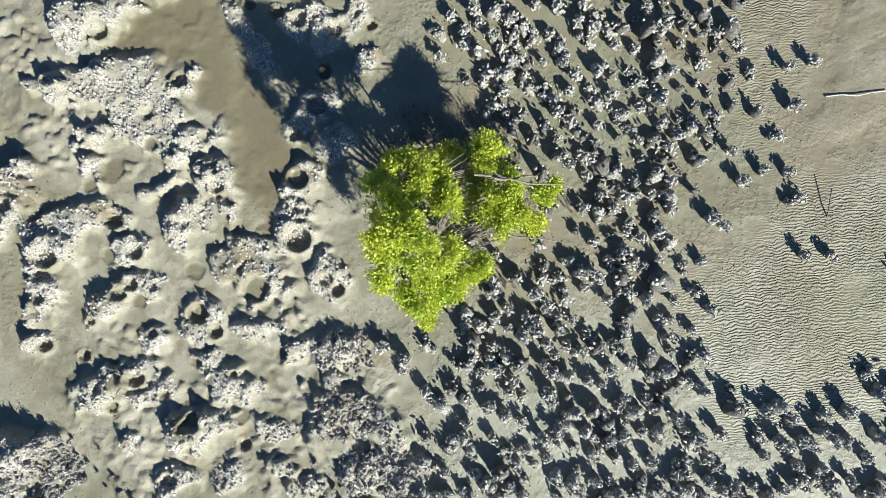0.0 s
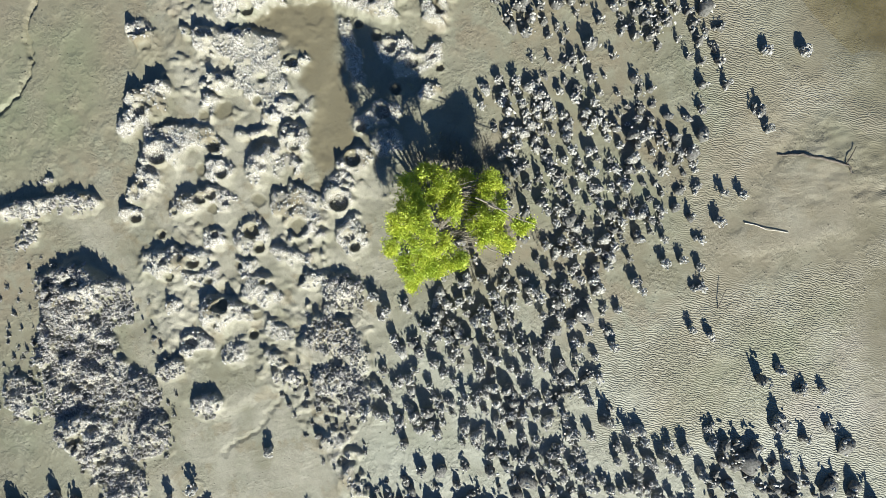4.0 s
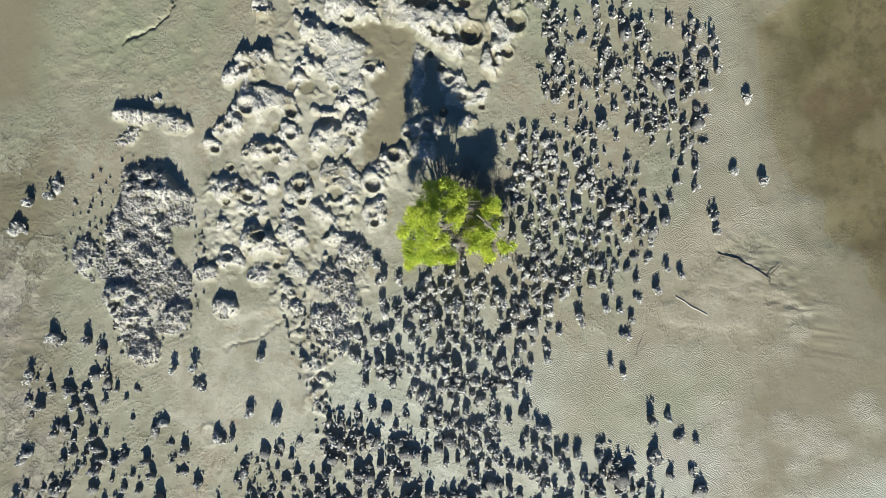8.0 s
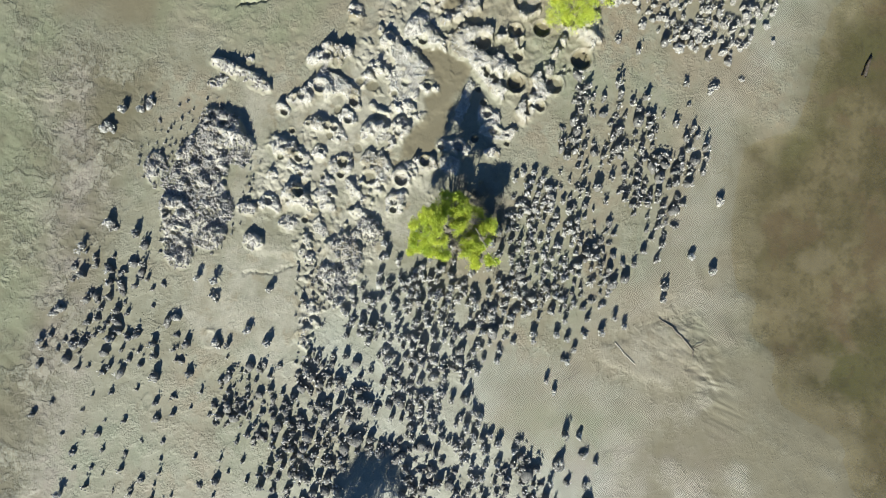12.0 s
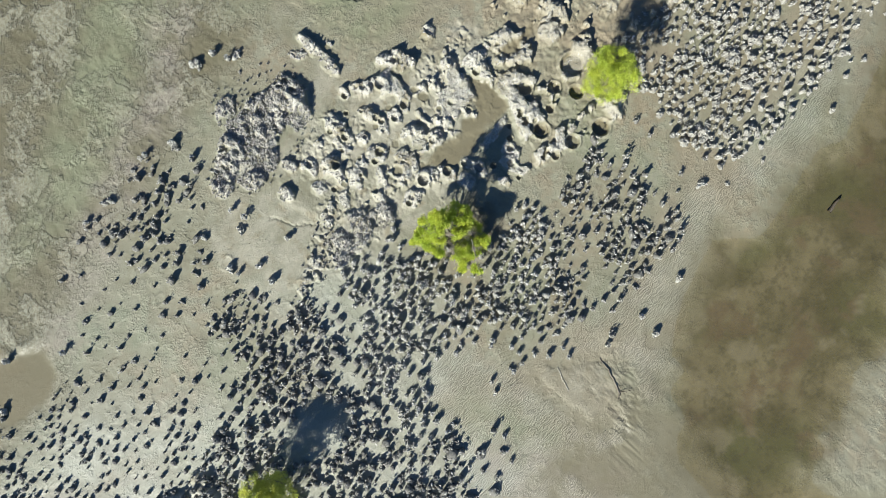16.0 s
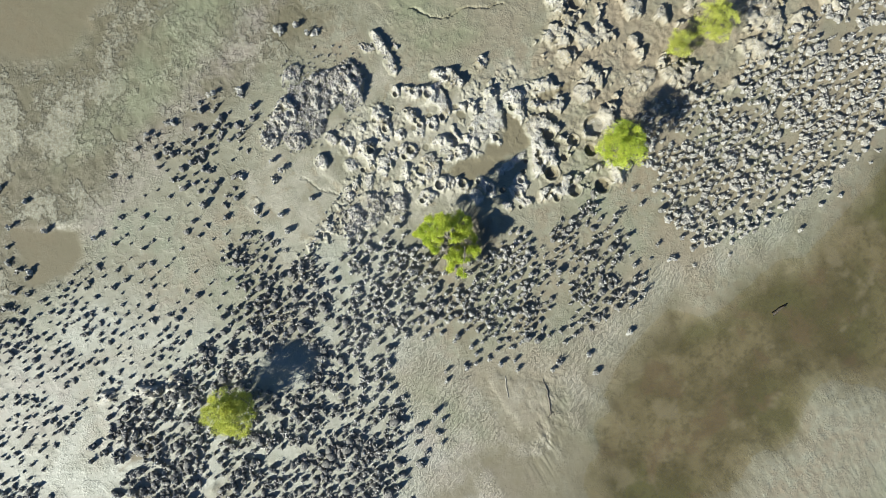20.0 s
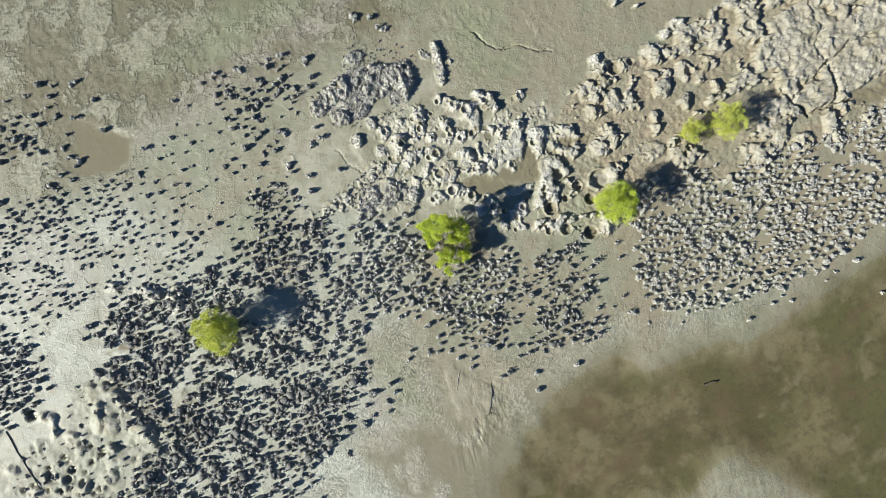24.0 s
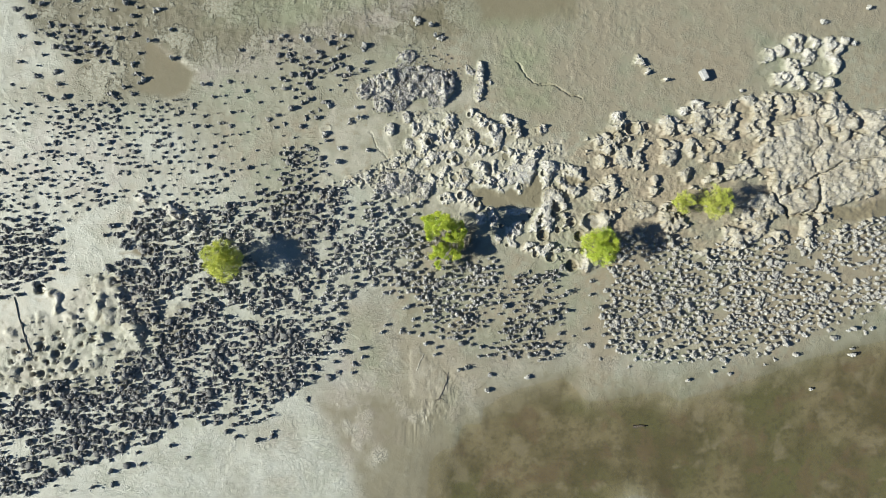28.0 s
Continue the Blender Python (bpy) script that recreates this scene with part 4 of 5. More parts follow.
FRINGE_NORTH = [(-12.50, 5.88), (-7.68, 8.03), (-6.34, 3.74), (-8.75, 2.00), (-11.69, 3.20)]
SPOTS_LONE = [(1.22, -6.28), (2.68, -6.54), (4.46, -6.66), (2.57, -7.27), (-3.34, -5.71), (-4.18, -5.49), (-3.77, -6.06), (-3.83, -6.43), (-4.86, -5.49), (-3.08, 4.07), (-4.4, 4.18), (-4.55, 3.51), (-5.08, 4.56), (-0.11, 10.01), (0.3, 9.39), (-0.66, 10.23), (-3.19, 9.06), (-3.3, 8.85), (-3.16, 8.28), (-4.92, 6.22), (-3.64, 6.11), (-3.52, 5.65), (-4.13, 9.49), (-6.08, 9.35)]
SPOTS_FLAT = [(-12.36, 8.46), (-12.42, 9.77), (-13.44, 9.29), (-13.17, 10.71), (-12.95, 10.79), (-13.70, 7.49), (-14.24, 8.19), (-10.89, 7.22), (-7.14, 9.50), (-6.23, 9.42), (-4.33, 9.53), (-3.25, 9.10), (-0.84, 10.28), (-0.71, 10.12), (-0.12, 10.06), (0.44, 9.42), (0.10, 9.55), (-4.46, 4.22), (-3.12, 4.12), (-4.51, 3.53), (-3.92, 5.45), (-5.13, 4.89), (14.56, 6.90), (18.45, 10.17), (20.59, 10.84), (19.87, 9.15), (21.80, 8.83), (17.97, -7.25), (12.02, -6.79), (14.03, -6.50), (4.49, -6.66), (2.69, -6.52), (19.92, -5.58), (19.65, -4.43), (20.73, -4.35), (17.51, -4.62), (2.51, -7.25), (7.33, -5.10)]

NEAR_A = [(2.92, -1.17), (2.61, -1.02), (2.76, -1.5), (2.61, -1.41), (3.03, -1.43), (2.95, -1.75), (2.77, -1.73), (2.79, -2.03), (2.62, -2.1), (2.51, -1.77), (2.41, -2.23), (2.37, -2.03), (2.62, -2.53), (2.21, -2.31), (2.43, -2.79), (2.17, -2.51), (2.12, -2.94), (2.29, -3.13), (2.09, -3.2), (1.95, -3.08), (1.93, -2.57), (2.3, -1.83), (1.81, -2.96), (1.59, -3.25), (2.06, -1.87), (1.86, -2.24), (1.72, -2.5), (1.98, -1.68), (2.1, -1.47), (1.48, -2.55), (1.39, -2.86), (1.77, -1.57), (1.61, -1.89), (1.33, -2.38), (1.23, -2.64), (1.35, -2.12), (1.67, -1.33), (1.47, -1.45), (1.14, -2.09), (0.96, -2.17), (0.97, -2.63), (0.73, -2.82), (0.72, -2.5), (0.83, -1.92)]
NEAR_B = [(1.8, -3.27), (1.42, -3.47), (1.84, -3.88), (1.56, -4.05), (1.46, -3.9), (1.15, -3.69), (0.89, -3.78), (0.98, -3.32), (0.6, -3.44), (0.66, -3.15), (1.01, -2.89), (0.33, -3.29), (0.45, -2.9), (0.69, -2.89), (0.26, -2.89), (-0.02, -3.24), (0.78, -3.4)]
NEAR_C = [(0.42, -1.88), (0.43, -2.11), (0.32, -2.19), (0.18, -2.02), (0.01, -2.39), (-0.23, -2.55), (-0.16, -2.07), (-0.35, -2.37), (-0.2, -1.77), (-0.34, -1.92), (-0.43, -2.19), (-0.69, -2.24), (-0.44, -3.01), (-0.26, -2.88), (-0.61, -2.92), (-0.78, -2.82), (-1.17, -2.61), (-0.99, -2.53), (-0.68, -1.69), (-0.77, -2.15), (-1.01, -1.97), (-0.95, -2.28), (-1.3, -2.09), (-0.75, -1.25), (-1.02, -1.74), (-1.03, -1.41)]
NEAR_D = [(-0.88, -1.0), (-0.82, -0.8), (-0.95, -1.28), (-1.14, -1.46), (-1.19, -1.74), (-1.21, -1.93), (-1.17, -1.25), (-1.48, -1.46), (-1.54, -1.78), (-0.94, -0.6), (-1.16, -0.67), (-1.35, -0.74), (-1.22, -0.94), (-0.93, -0.15), (-0.49, -0.16), (-0.62, -0.09), (-0.73, 0.38), (-0.96, 0.05), (-1.17, -0.35), (-1.19, -0.05), (-1.32, -0.36), (-0.97, 0.29), (-0.88, 0.46), (-1.52, -0.65), (-1.51, -0.88), (-1.77, -0.97), (-1.62, -0.41), (-1.39, -0.17), (-1.29, 0.27), (-1.29, 0.55), (-1.42, 0.39), (-1.5, 0.16), (-1.95, -0.78), (-1.82, -0.44), (-1.85, -0.24), (-1.79, -0.64), (-2.06, -1.22), (-1.97, -1.49), (-2.18, -1.26), (-1.39, 0.69), (-1.54, 0.59), (-1.61, 0.36), (-2.01, -0.29), (-2.15, -0.46), (-2.35, -0.67), (-2.37, -1.02), (-2.42, -1.29)]
NEAR_E = [(-1.18, -2.02), (-1.35, -1.74), (-1.57, -1.76), (-1.76, -1.93), (-1.94, -2.26), (-2.1, -1.97), (-2.33, -1.96), (-2.05, -1.45), (-2.7, -1.46), (-2.77, -1.7), (-2.97, -1.82), (-3.27, -2.04), (-3.06, -1.9), (-2.96, -1.28), (-2.81, -1.0), (-4.16, -4.15), (-4.48, -4.16), (-0.56, 1.64), (-0.99, 1.55), (-0.88, 1.43), (-0.86, 1.09)]
NEAR_F = [(-1.42, 1.39), (-1.66, 1.29), (-2.07, 1.11), (-2.19, 1.4), (-2.24, 1.23), (-2.26, 1.53), (-2.45, 1.25), (-2.01, 0.71), (-2.42, 0.89), (-2.22, 0.58), (-2.41, 0.41), (-2.14, 0.24), (-1.97, 0.37), (-1.85, 0.26), (-2.76, 0.26), (-2.78, 0.06), (-2.4, -0.08), (-2.24, -0.12), (-2.66, -0.3), (-2.74, -0.12), (-2.93, 0.12), (-2.97, -0.29), (-2.67, 0.84), (-2.87, 0.73), (-2.79, 0.54), (-2.28, 1.9), (-2.53, 1.7), (-2.77, 1.33), (-2.93, 1.29), (-3.13, 1.0), (-3.13, 0.76), (-3.03, 0.35), (-3.33, 0.38), (-3.3, -0.23), (-3.29, -0.38), (-3.21, -0.57), (-3.52, 0.21), (-3.63, 0.16), (-3.64, -0.1), (-3.74, -0.28), (-2.82, 1.83), (-2.98, 1.54), (-2.74, 1.97), (-2.61, 2.13), (-3.22, 1.23), (-3.32, 0.91), (-2.48, -0.81)]
NEAR_G = [(-2.87, -0.87), (-3.04, -1.01), (-3.1, -1.29), (-3.4, -1.49), (-3.6, -1.54), (-3.87, -1.94), (-3.26, -0.75), (-3.35, -0.99), (-3.46, -1.19), (-3.24, -0.53), (-3.82, -1.51), (-3.79, -1.64), (-4.0, -1.35), (-4.11, -1.63), (-3.67, -0.66), (-3.76, -0.91), (-4.1, -1.11), (-4.13, -1.25), (-4.39, -1.48), (-4.37, -1.19), (-4.29, -1.05), (-4.33, -1.71), (-4.63, -1.75), (-4.58, -1.58), (-4.76, -2.0), (-3.92, -2.62), (-3.95, -2.85), (-4.17, -2.91), (-4.2, -2.38), (-4.37, -2.62), (-4.45, -2.35), (-4.45, -2.67), (-4.52, -2.9), (-4.5, -3.19), (-4.85, -3.41), (-4.44, -3.66), (-4.33, -3.37), (-4.96, -2.94), (-4.77, -2.68)]
NEAR_H = [(-4.99, -2.5), (-5.09, -2.78), (-4.96, -2.12), (-5.0, -2.35), (-5.24, -2.97), (-5.34, -3.23), (-5.41, -2.95), (-5.6, -3.3), (-5.17, -3.6), (-5.02, -3.91), (-5.52, -3.64), (-5.77, -3.59), (-4.12, -0.56), (-4.17, -0.82), (-3.92, -0.27), (-4.65, -3.0), (-4.71, -3.28), (-5.03, -2.61), (-5.65, -3.45), (-4.9, -1.86), (-4.81, -1.73), (-4.59, -1.3)]
NEAR_EDGE = [(0.06, -3.44), (0.07, -3.67), (0.06, -4.03), (-0.49, -3.96), (-0.93, -3.9), (-0.93, -4.24), (-1.12, -4.54), (-1.51, -4.51), (-0.63, -4.68), (-0.34, -5.05), (0.16, -5.23), (0.06, -5.58), (-1.19, -3.28), (-1.37, -3.37), (-1.56, -2.62), (-1.64, -2.88), (-2.03, -2.59), (-2.31, -2.67), (-2.43, -2.29), (-2.84, -2.29), (-2.26, -4.19), (-2.43, -4.5), (0.37, -4.74), (0.83, -4.77), (0.78, -4.19), (1.07, -4.58)]
NEAR_ZONE = [(3.54, -1.25), (0.75, -6.38), (-1.15, -5.35), (-2.61, -5.36), (-5.98, -3.53), (-2.75, 2.43), (-0.98, 1.33), (-0.62, 0.64), (-0.33, -0.16), (-0.44, -1.37), (0.19, -1.71), (1.53, -1.17), (2.40, -0.82)]
TREE_SOUTH = (-9.53, -1.11)
near_spots = NEAR_A + NEAR_B + NEAR_C + NEAR_D + NEAR_E + NEAR_F + NEAR_G + NEAR_H + NEAR_EDGE
for x, y in near_spots:
    free_spot(x, y, 0.2)
clump_spots = []
for ring, gap, tries, patch, size, seed in ((FIELD_TOP, 0.35, 3000, 0.10, 1.1, 41), (FIELD_FILL, 0.34, 2500, 0.15, 0.9, 42), (FIELD_TREE, 0.41, 9000, 0.18, 1.1, 1), (FIELD_SOUTH, 0.29, 30000, 0.12, 1.16, 2), (HUMMOCKS_SOUTH, 0.5, 700, 0.3, 0.6, 43), (FIELD_WEST_DENSE, 0.27, 3000, 0.05, 0.95, 3), (FIELD_COPSE, 0.42, 900, 0.05, 1.1, 4), (FIELD_MID, 0.34, 1400, 0.28, 0.95, 5), (FIELD_SLOPE, 0.32, 400, 0.2, 0.8, 6), (FRINGE_NORTH, 0.55, 900, 0.25, 0.75, 34), (REEF_OUT, 0.21, 2500, 0.2, 0.36, 31), (REEF_STRIP, 0.21, 1200, 0.2, 0.42, 32), (FIELD_KNOT, 0.22, 700, 0.0, 1.0, 33),
                                            (FIELD_NORTH, 0.31, 9000, 0.2, 0.7, 7), (FIELD_WEST, 0.42, 2500, 0.2, 1.0, 8), (FIELD_COPSE_OUT, 0.75, 700, 0.2, 1.1, 9), (FIELD_MID_OUT, 0.50, 1000, 0.35, 0.75, 10), (FRINGE_TREE, 0.62, 420, 0.3, 1.0, 11), (FRINGE_SOUTH, 0.75, 420, 0.3, 1.1, 12)):
    clump_spots += [(x, y, size) for x, y in scatter(ring, gap, tries, patch, seed, broad=0.8 if ring in (FIELD_NORTH, FIELD_WEST, FIELD_MID_OUT, FIELD_COPSE_OUT) else 0.0) if (ring in (FIELD_TREE, FIELD_FILL) or inside(np.array([x]), np.array([y]), NEAR_ZONE)[0] < 0) and inside(np.array([x]), np.array([y]), BARE_TOP)[0] < 0 and math.hypot(0.7 * (x - TREE_SOUTH[0] - 2.2), y - TREE_SOUTH[1] - 0.25) > 0.85]
lump_spots = []
for ring, gap, tries, patch, seed in ((FIELD_EAST, 0.29, 40000, 0.10, 21), (FRINGE_EAST, 0.55, 500, 0.2, 22)):
    lump_spots += scatter(ring, gap, tries, patch, seed, 0.6)
lone_spots = list(SPOTS_LONE + SPOTS_FLAT)


def placed(shape, x, y, z, turn, size, lean=0.0):
    v, f = shape
    m = np.array(Euler((lean, 0, turn)).to_matrix()) * size
    return v @ m.T + np.array([x, y, z]), f


def some(shells, every):
    """Each so-manieth shell of a clump."""
    v, f = shells
    v, f = v.reshape(-1, 8, 3)[::every], f.reshape(-1, 12, 3)[: (len(v) // 8 + every - 1) // every]
    return v.reshape(-1, 3), f.reshape(-1, 3)


def joined(name, shapes, material, label, category, smooth=False):
    verts, faces, n = [], [], 0
    for v, f in shapes:
        verts.append(v)
        faces.append(f + n)
        n += len(v)
    ob = link_mesh(name, np.concatenate(verts), np.concatenate(faces), material, smooth=smooth)
    return tagged(ob, label, category, kind="stuff")


rng = np.random.default_rng(19)
clump_spots.sort(key=lambda p: math.hypot(p[0] - TREE_AT[0], p[1] - TREE_AT[1]))
single = [(x, y, 1.0) for x, y in near_spots]
rest = clump_spots

clump_models = []
for (cv, cf), (sv, sf) in CLUMP_KINDS:
    me_core, me_shell = bpy.data.meshes.new("oyster_clump"), bpy.data.meshes.new("shell_crust")
    me_core.from_pydata(cv.tolist(), [], cf.tolist())
    me_shell.from_pydata(sv.tolist(), [], sf.tolist())
    me_core.materials.append(CORE)
    me_shell.materials.append(SHELL)
    me_core.polygons.foreach_set("use_smooth", np.ones(len(cf), bool))
    clump_models.append((me_core, me_shell))


def place_clump(x, y, z, kind, turn, size, label, group):
    me_core, me_shell = clump_models[kind]
    ob = new("oyster_clump", me_core)
    ob.matrix_world = pose(x, y, z, 0, 0, turn) @ Matrix.Scale(size, 4)
    crust = new("shell_crust", me_shell)
    crust.parent = ob
    tagged(crust, "pale jagged oyster shells", kind="stuff")
    return tagged(ob, label, "oyster clump", group)


for (x, y, much), z in zip(single, ground_z([p[0] for p in single], [p[1] for p in single])):
    place_clump(x, y, z, int(rng.integers(9)), rng.uniform(0, 360), rng.uniform(0.75, 1.15) * much, "upright clump of pale oyster shells on grey mud", "oyster clumps round the mangrove")
for (x, y), z in zip(lone_spots, ground_z([p[0] for p in lone_spots], [p[1] for p in lone_spots])):
    place_clump(x, y, z, int(rng.integers(9)), rng.uniform(0, 360), rng.uniform(0.85, 1.2), "lone oyster clump standing on open bare mud", "lone oyster clumps on the flat")

for name, spots, kinds, label in (("oyster_bed", rest, CLUMP_KINDS, "dense bed of upright oyster clumps on mud"),):
    cores, crusts = [], []
    for (x, y, much), z in zip(spots, ground_z([p[0] for p in spots], [p[1] for p in spots])):
        (core, shells), turn, size = kinds[int(rng.integers(len(kinds)))], rng.uniform(0, 6.28), rng.choice((0.6, 0.8, 0.95, 1.1, 1.25)) * much
        flat = np.array((1.1, 1.1, 0.92)) if x < -4 else 1.0
        cores.append(placed((core[0] * flat, core[1]), x, y, z, turn, size))
        some_v, some_f = some(shells, 4 if x > -4 else 7)
        crusts.append(placed((some_v * flat, some_f), x, y, z, turn, size * 1.08))
    bed = joined(name, cores, BED, label, "oyster bed", True)
    crust = joined("shell_crust", crusts, SHELL, "pale jagged oyster shells", "")
    crust.parent = bed
lump_spots.sort(key=lambda p: math.hypot(p[0] - 7.6, p[1] + 0.5))
lump_models = []
for (cv, cf), shells in zip(LUMP_KINDS, [kind[1] for kind in CLUMP_KINDS]):
    me_core, me_shell = bpy.data.meshes.new("oyster_lump"), bpy.data.meshes.new("shell_crust")
    me_core.from_pydata((cv * np.array((1.15, 1.15, 1.0))).tolist(), [], cf.tolist())
    sv, sf = some(shells, 6)
    me_shell.from_pydata(sv.tolist(), [], sf.tolist())
    me_core.materials.append(LUMP)
    me_shell.materials.append(SHELL)
    lump_models.append((me_core, me_shell))
for (x, y), z in zip(lump_spots[:180], ground_z([p[0] for p in lump_spots[:180]], [p[1] for p in lump_spots[:180]])):
    me_core, me_shell = lump_models[int(rng.integers(len(lump_models)))]
    ob = new("oyster_lump", me_core)
    ob.matrix_world = pose(x, y, z, rng.normal(0, 10), 0, rng.uniform(0, 360)) @ Matrix.Scale(rng.choice((0.7, 0.85, 1.0, 1.15, 1.35)), 4)
    crust = new("shell_crust", me_shell)
    crust.parent = ob
    tagged(crust, "pale jagged oyster shells", kind="stuff")
    tagged(ob, "rounded pale mud-coated oyster lump on wet mud", "oyster lump", "mud-coated oyster lumps by the waterside")
lump_spots = lump_spots[180:]
lump_cores, lump_shells = [], []
for (x, y), z in zip(lump_spots, ground_z([p[0] for p in lump_spots], [p[1] for p in lump_spots])):
    (core, shells), turn, size = CLUMP_KINDS[int(rng.integers(9))], rng.uniform(0, 6.28), rng.choice((0.7, 0.85, 1.0, 1.15, 1.35))
    lean = rng.normal(0, 0.2)
    lump_v, lump_f = core if rng.uniform() < 0.6 else LUMP_KINDS[int(rng.integers(7))]
    lump_cores.append(placed((lump_v * np.array((1.15, 1.15, 1.0)), lump_f), x, y, z, turn, size, lean))
    lump_shells.append(placed(some(shells, 6), x, y, z, turn, size, lean))
lump_bed = joined("oyster_bed", lump_cores, LUMP, "field of pale mud-coated oyster lumps on wet mud", "oyster bed")
lump_crust = joined("shell_crust", lump_shells, SHELL, "pale jagged oyster shells", "")
lump_crust.parent = lump_bed

# small oysters growing all over the reef mounds
reef = []
for mx, my, ra, rb, turn, tall in MOUNDS_REEF:
    c, s_ = math.cos(radians(turn)), math.sin(radians(turn))
    for k in range(int(190 * ra * rb * 3.14)):
        u, v = rng.uniform(-1, 1, 2)
        if u * u + v * v < 1:
            reef.append((mx + c * u * ra - s_ * v * rb, my + s_ * u * ra + c * v * rb))
for ring, count in ((CRUST_REEF, 2600), (CRUST_STRIP, 900)):
    ring_x, ring_y = [p[0] for p in ring], [p[1] for p in ring]
    xs, ys = rng.uniform(min(ring_x), max(ring_x), count), rng.uniform(min(ring_y), max(ring_y), count)
    ok = (inside(xs, ys, ring) > -0.05) & (fractal(xs, ys, 0.5, 3, 241) > -0.06)
    reef += list(zip(xs[ok], ys[ok]))
reef_cores, reef_shells = [], []
for (x, y), z in zip(reef, ground_z([p[0] for p in reef], [p[1] for p in reef])):
    (core, shells), turn, size = CLUMP_KINDS[int(rng.integers(9))], rng.uniform(0, 6.28), rng.uniform(0.16, 0.40)
    reef_cores.append(placed(core, x, y, z - 0.03 * size, turn, size))
    reef_shells.append(placed(some(shells, 8), x, y, z, turn, size * 1.15))
reef_bed = joined("oyster_reef", reef_cores, REEF_MUD, "crust of small oysters covering the mud mounds", "oyster reef", True)
reef_crust = joined("shell_crust", reef_shells, SHELL, "pale jagged oyster shells", "")
reef_crust.parent = reef_bed

# ---- shell grit and crumbs on the mounds ----
gr = np.random.default_rng(5)
cx, cy = gr.uniform(-14, 22, 260000), gr.uniform(-8, 11, 260000)
masks = relief(cx, cy)
cz, cm = masks[:2]
keep = (cm > 0.5) & (cx > -9.5) & (gr.uniform(0, 1, len(cx)) < 0.85 - 0.7 * masks[7])
octa = np.array([(1, 0, 0), (0, 1, 0), (-1, 0, 0), (0, -1, 0), (0, 0, 1.0), (0, 0, -0.6)])
octa_f = np.array([(0, 1, 4), (1, 2, 4), (2, 3, 4), (3, 0, 4), (1, 0, 5), (2, 1, 5), (3, 2, 5), (0, 3, 5)])
crumbs = []
for x, y, z in zip(cx[keep][:26000], cy[keep][:26000], cz[keep][:26000]):
    m = np.array(Euler((gr.uniform(-0.7, 0.7), gr.uniform(-0.7, 0.7), gr.uniform(0, 6.28))).to_matrix()) * (gr.uniform(0.5, 1.3, 3) * gr.uniform(0.010, 0.034))[None, :]
    crumbs.append((octa @ m.T + np.array([x, y, z + 0.008]), octa_f))
joined("shell_grit", crumbs, SHELL, "loose pale shells and mud crumbs on the mounds", "shell grit")


# ---- mangroves ----
def tube(points, radii, sides=7):
    """A tapering limb through points."""
    pts = np.array(points, float)
    vs, fs = [], []
    for i, p in enumerate(pts):
        way = pts[min(i + 1, len(pts) - 1)] - pts[max(i - 1, 0)]
        way /= np.linalg.norm(way) + 1e-9
        side = np.cross(way, (0.3, 0.9, 0.2))
        side /= np.linalg.norm(side)
        other = np.cross(way, side)
        for k in range(sides):
            a = 2 * math.pi * k / sides
            vs.append(p + radii[i] * (math.cos(a) * side + math.sin(a) * other))
    for i in range(len(pts) - 1):
        for k in range(sides):
            a, b = i * sides + k, i * sides + (k + 1) % sides
            fs += [(a, b, b + sides), (a, b + sides, a + sides)]
    vs.append(pts[-1])
    tip = len(vs) - 1
    fs += [((len(pts) - 1) * sides + k, (len(pts) - 1) * sides + (k + 1) % sides, tip) for k in range(sides)]
    return np.array(vs), np.array(fs)


def merge(shapes):
    verts, faces, n = [], [], 0
    for v, f in shapes:
        verts.append(v)
        faces.append(f + n)
        n += len(v)
    return np.concatenate(verts), np.concatenate(faces)


def bent(a, b, r, wobble, steps=6):
    a, b = np.array(a, float), np.array(b, float)
    f = np.linspace(0, 1, steps)[:, None]
    path = a + (b - a) * f
    path[:, 2] = a[2] + (b[2] - a[2]) * f[:, 0] ** 0.8
    path[1:-1] += r.normal(0, wobble, (steps - 2, 3))
    return path


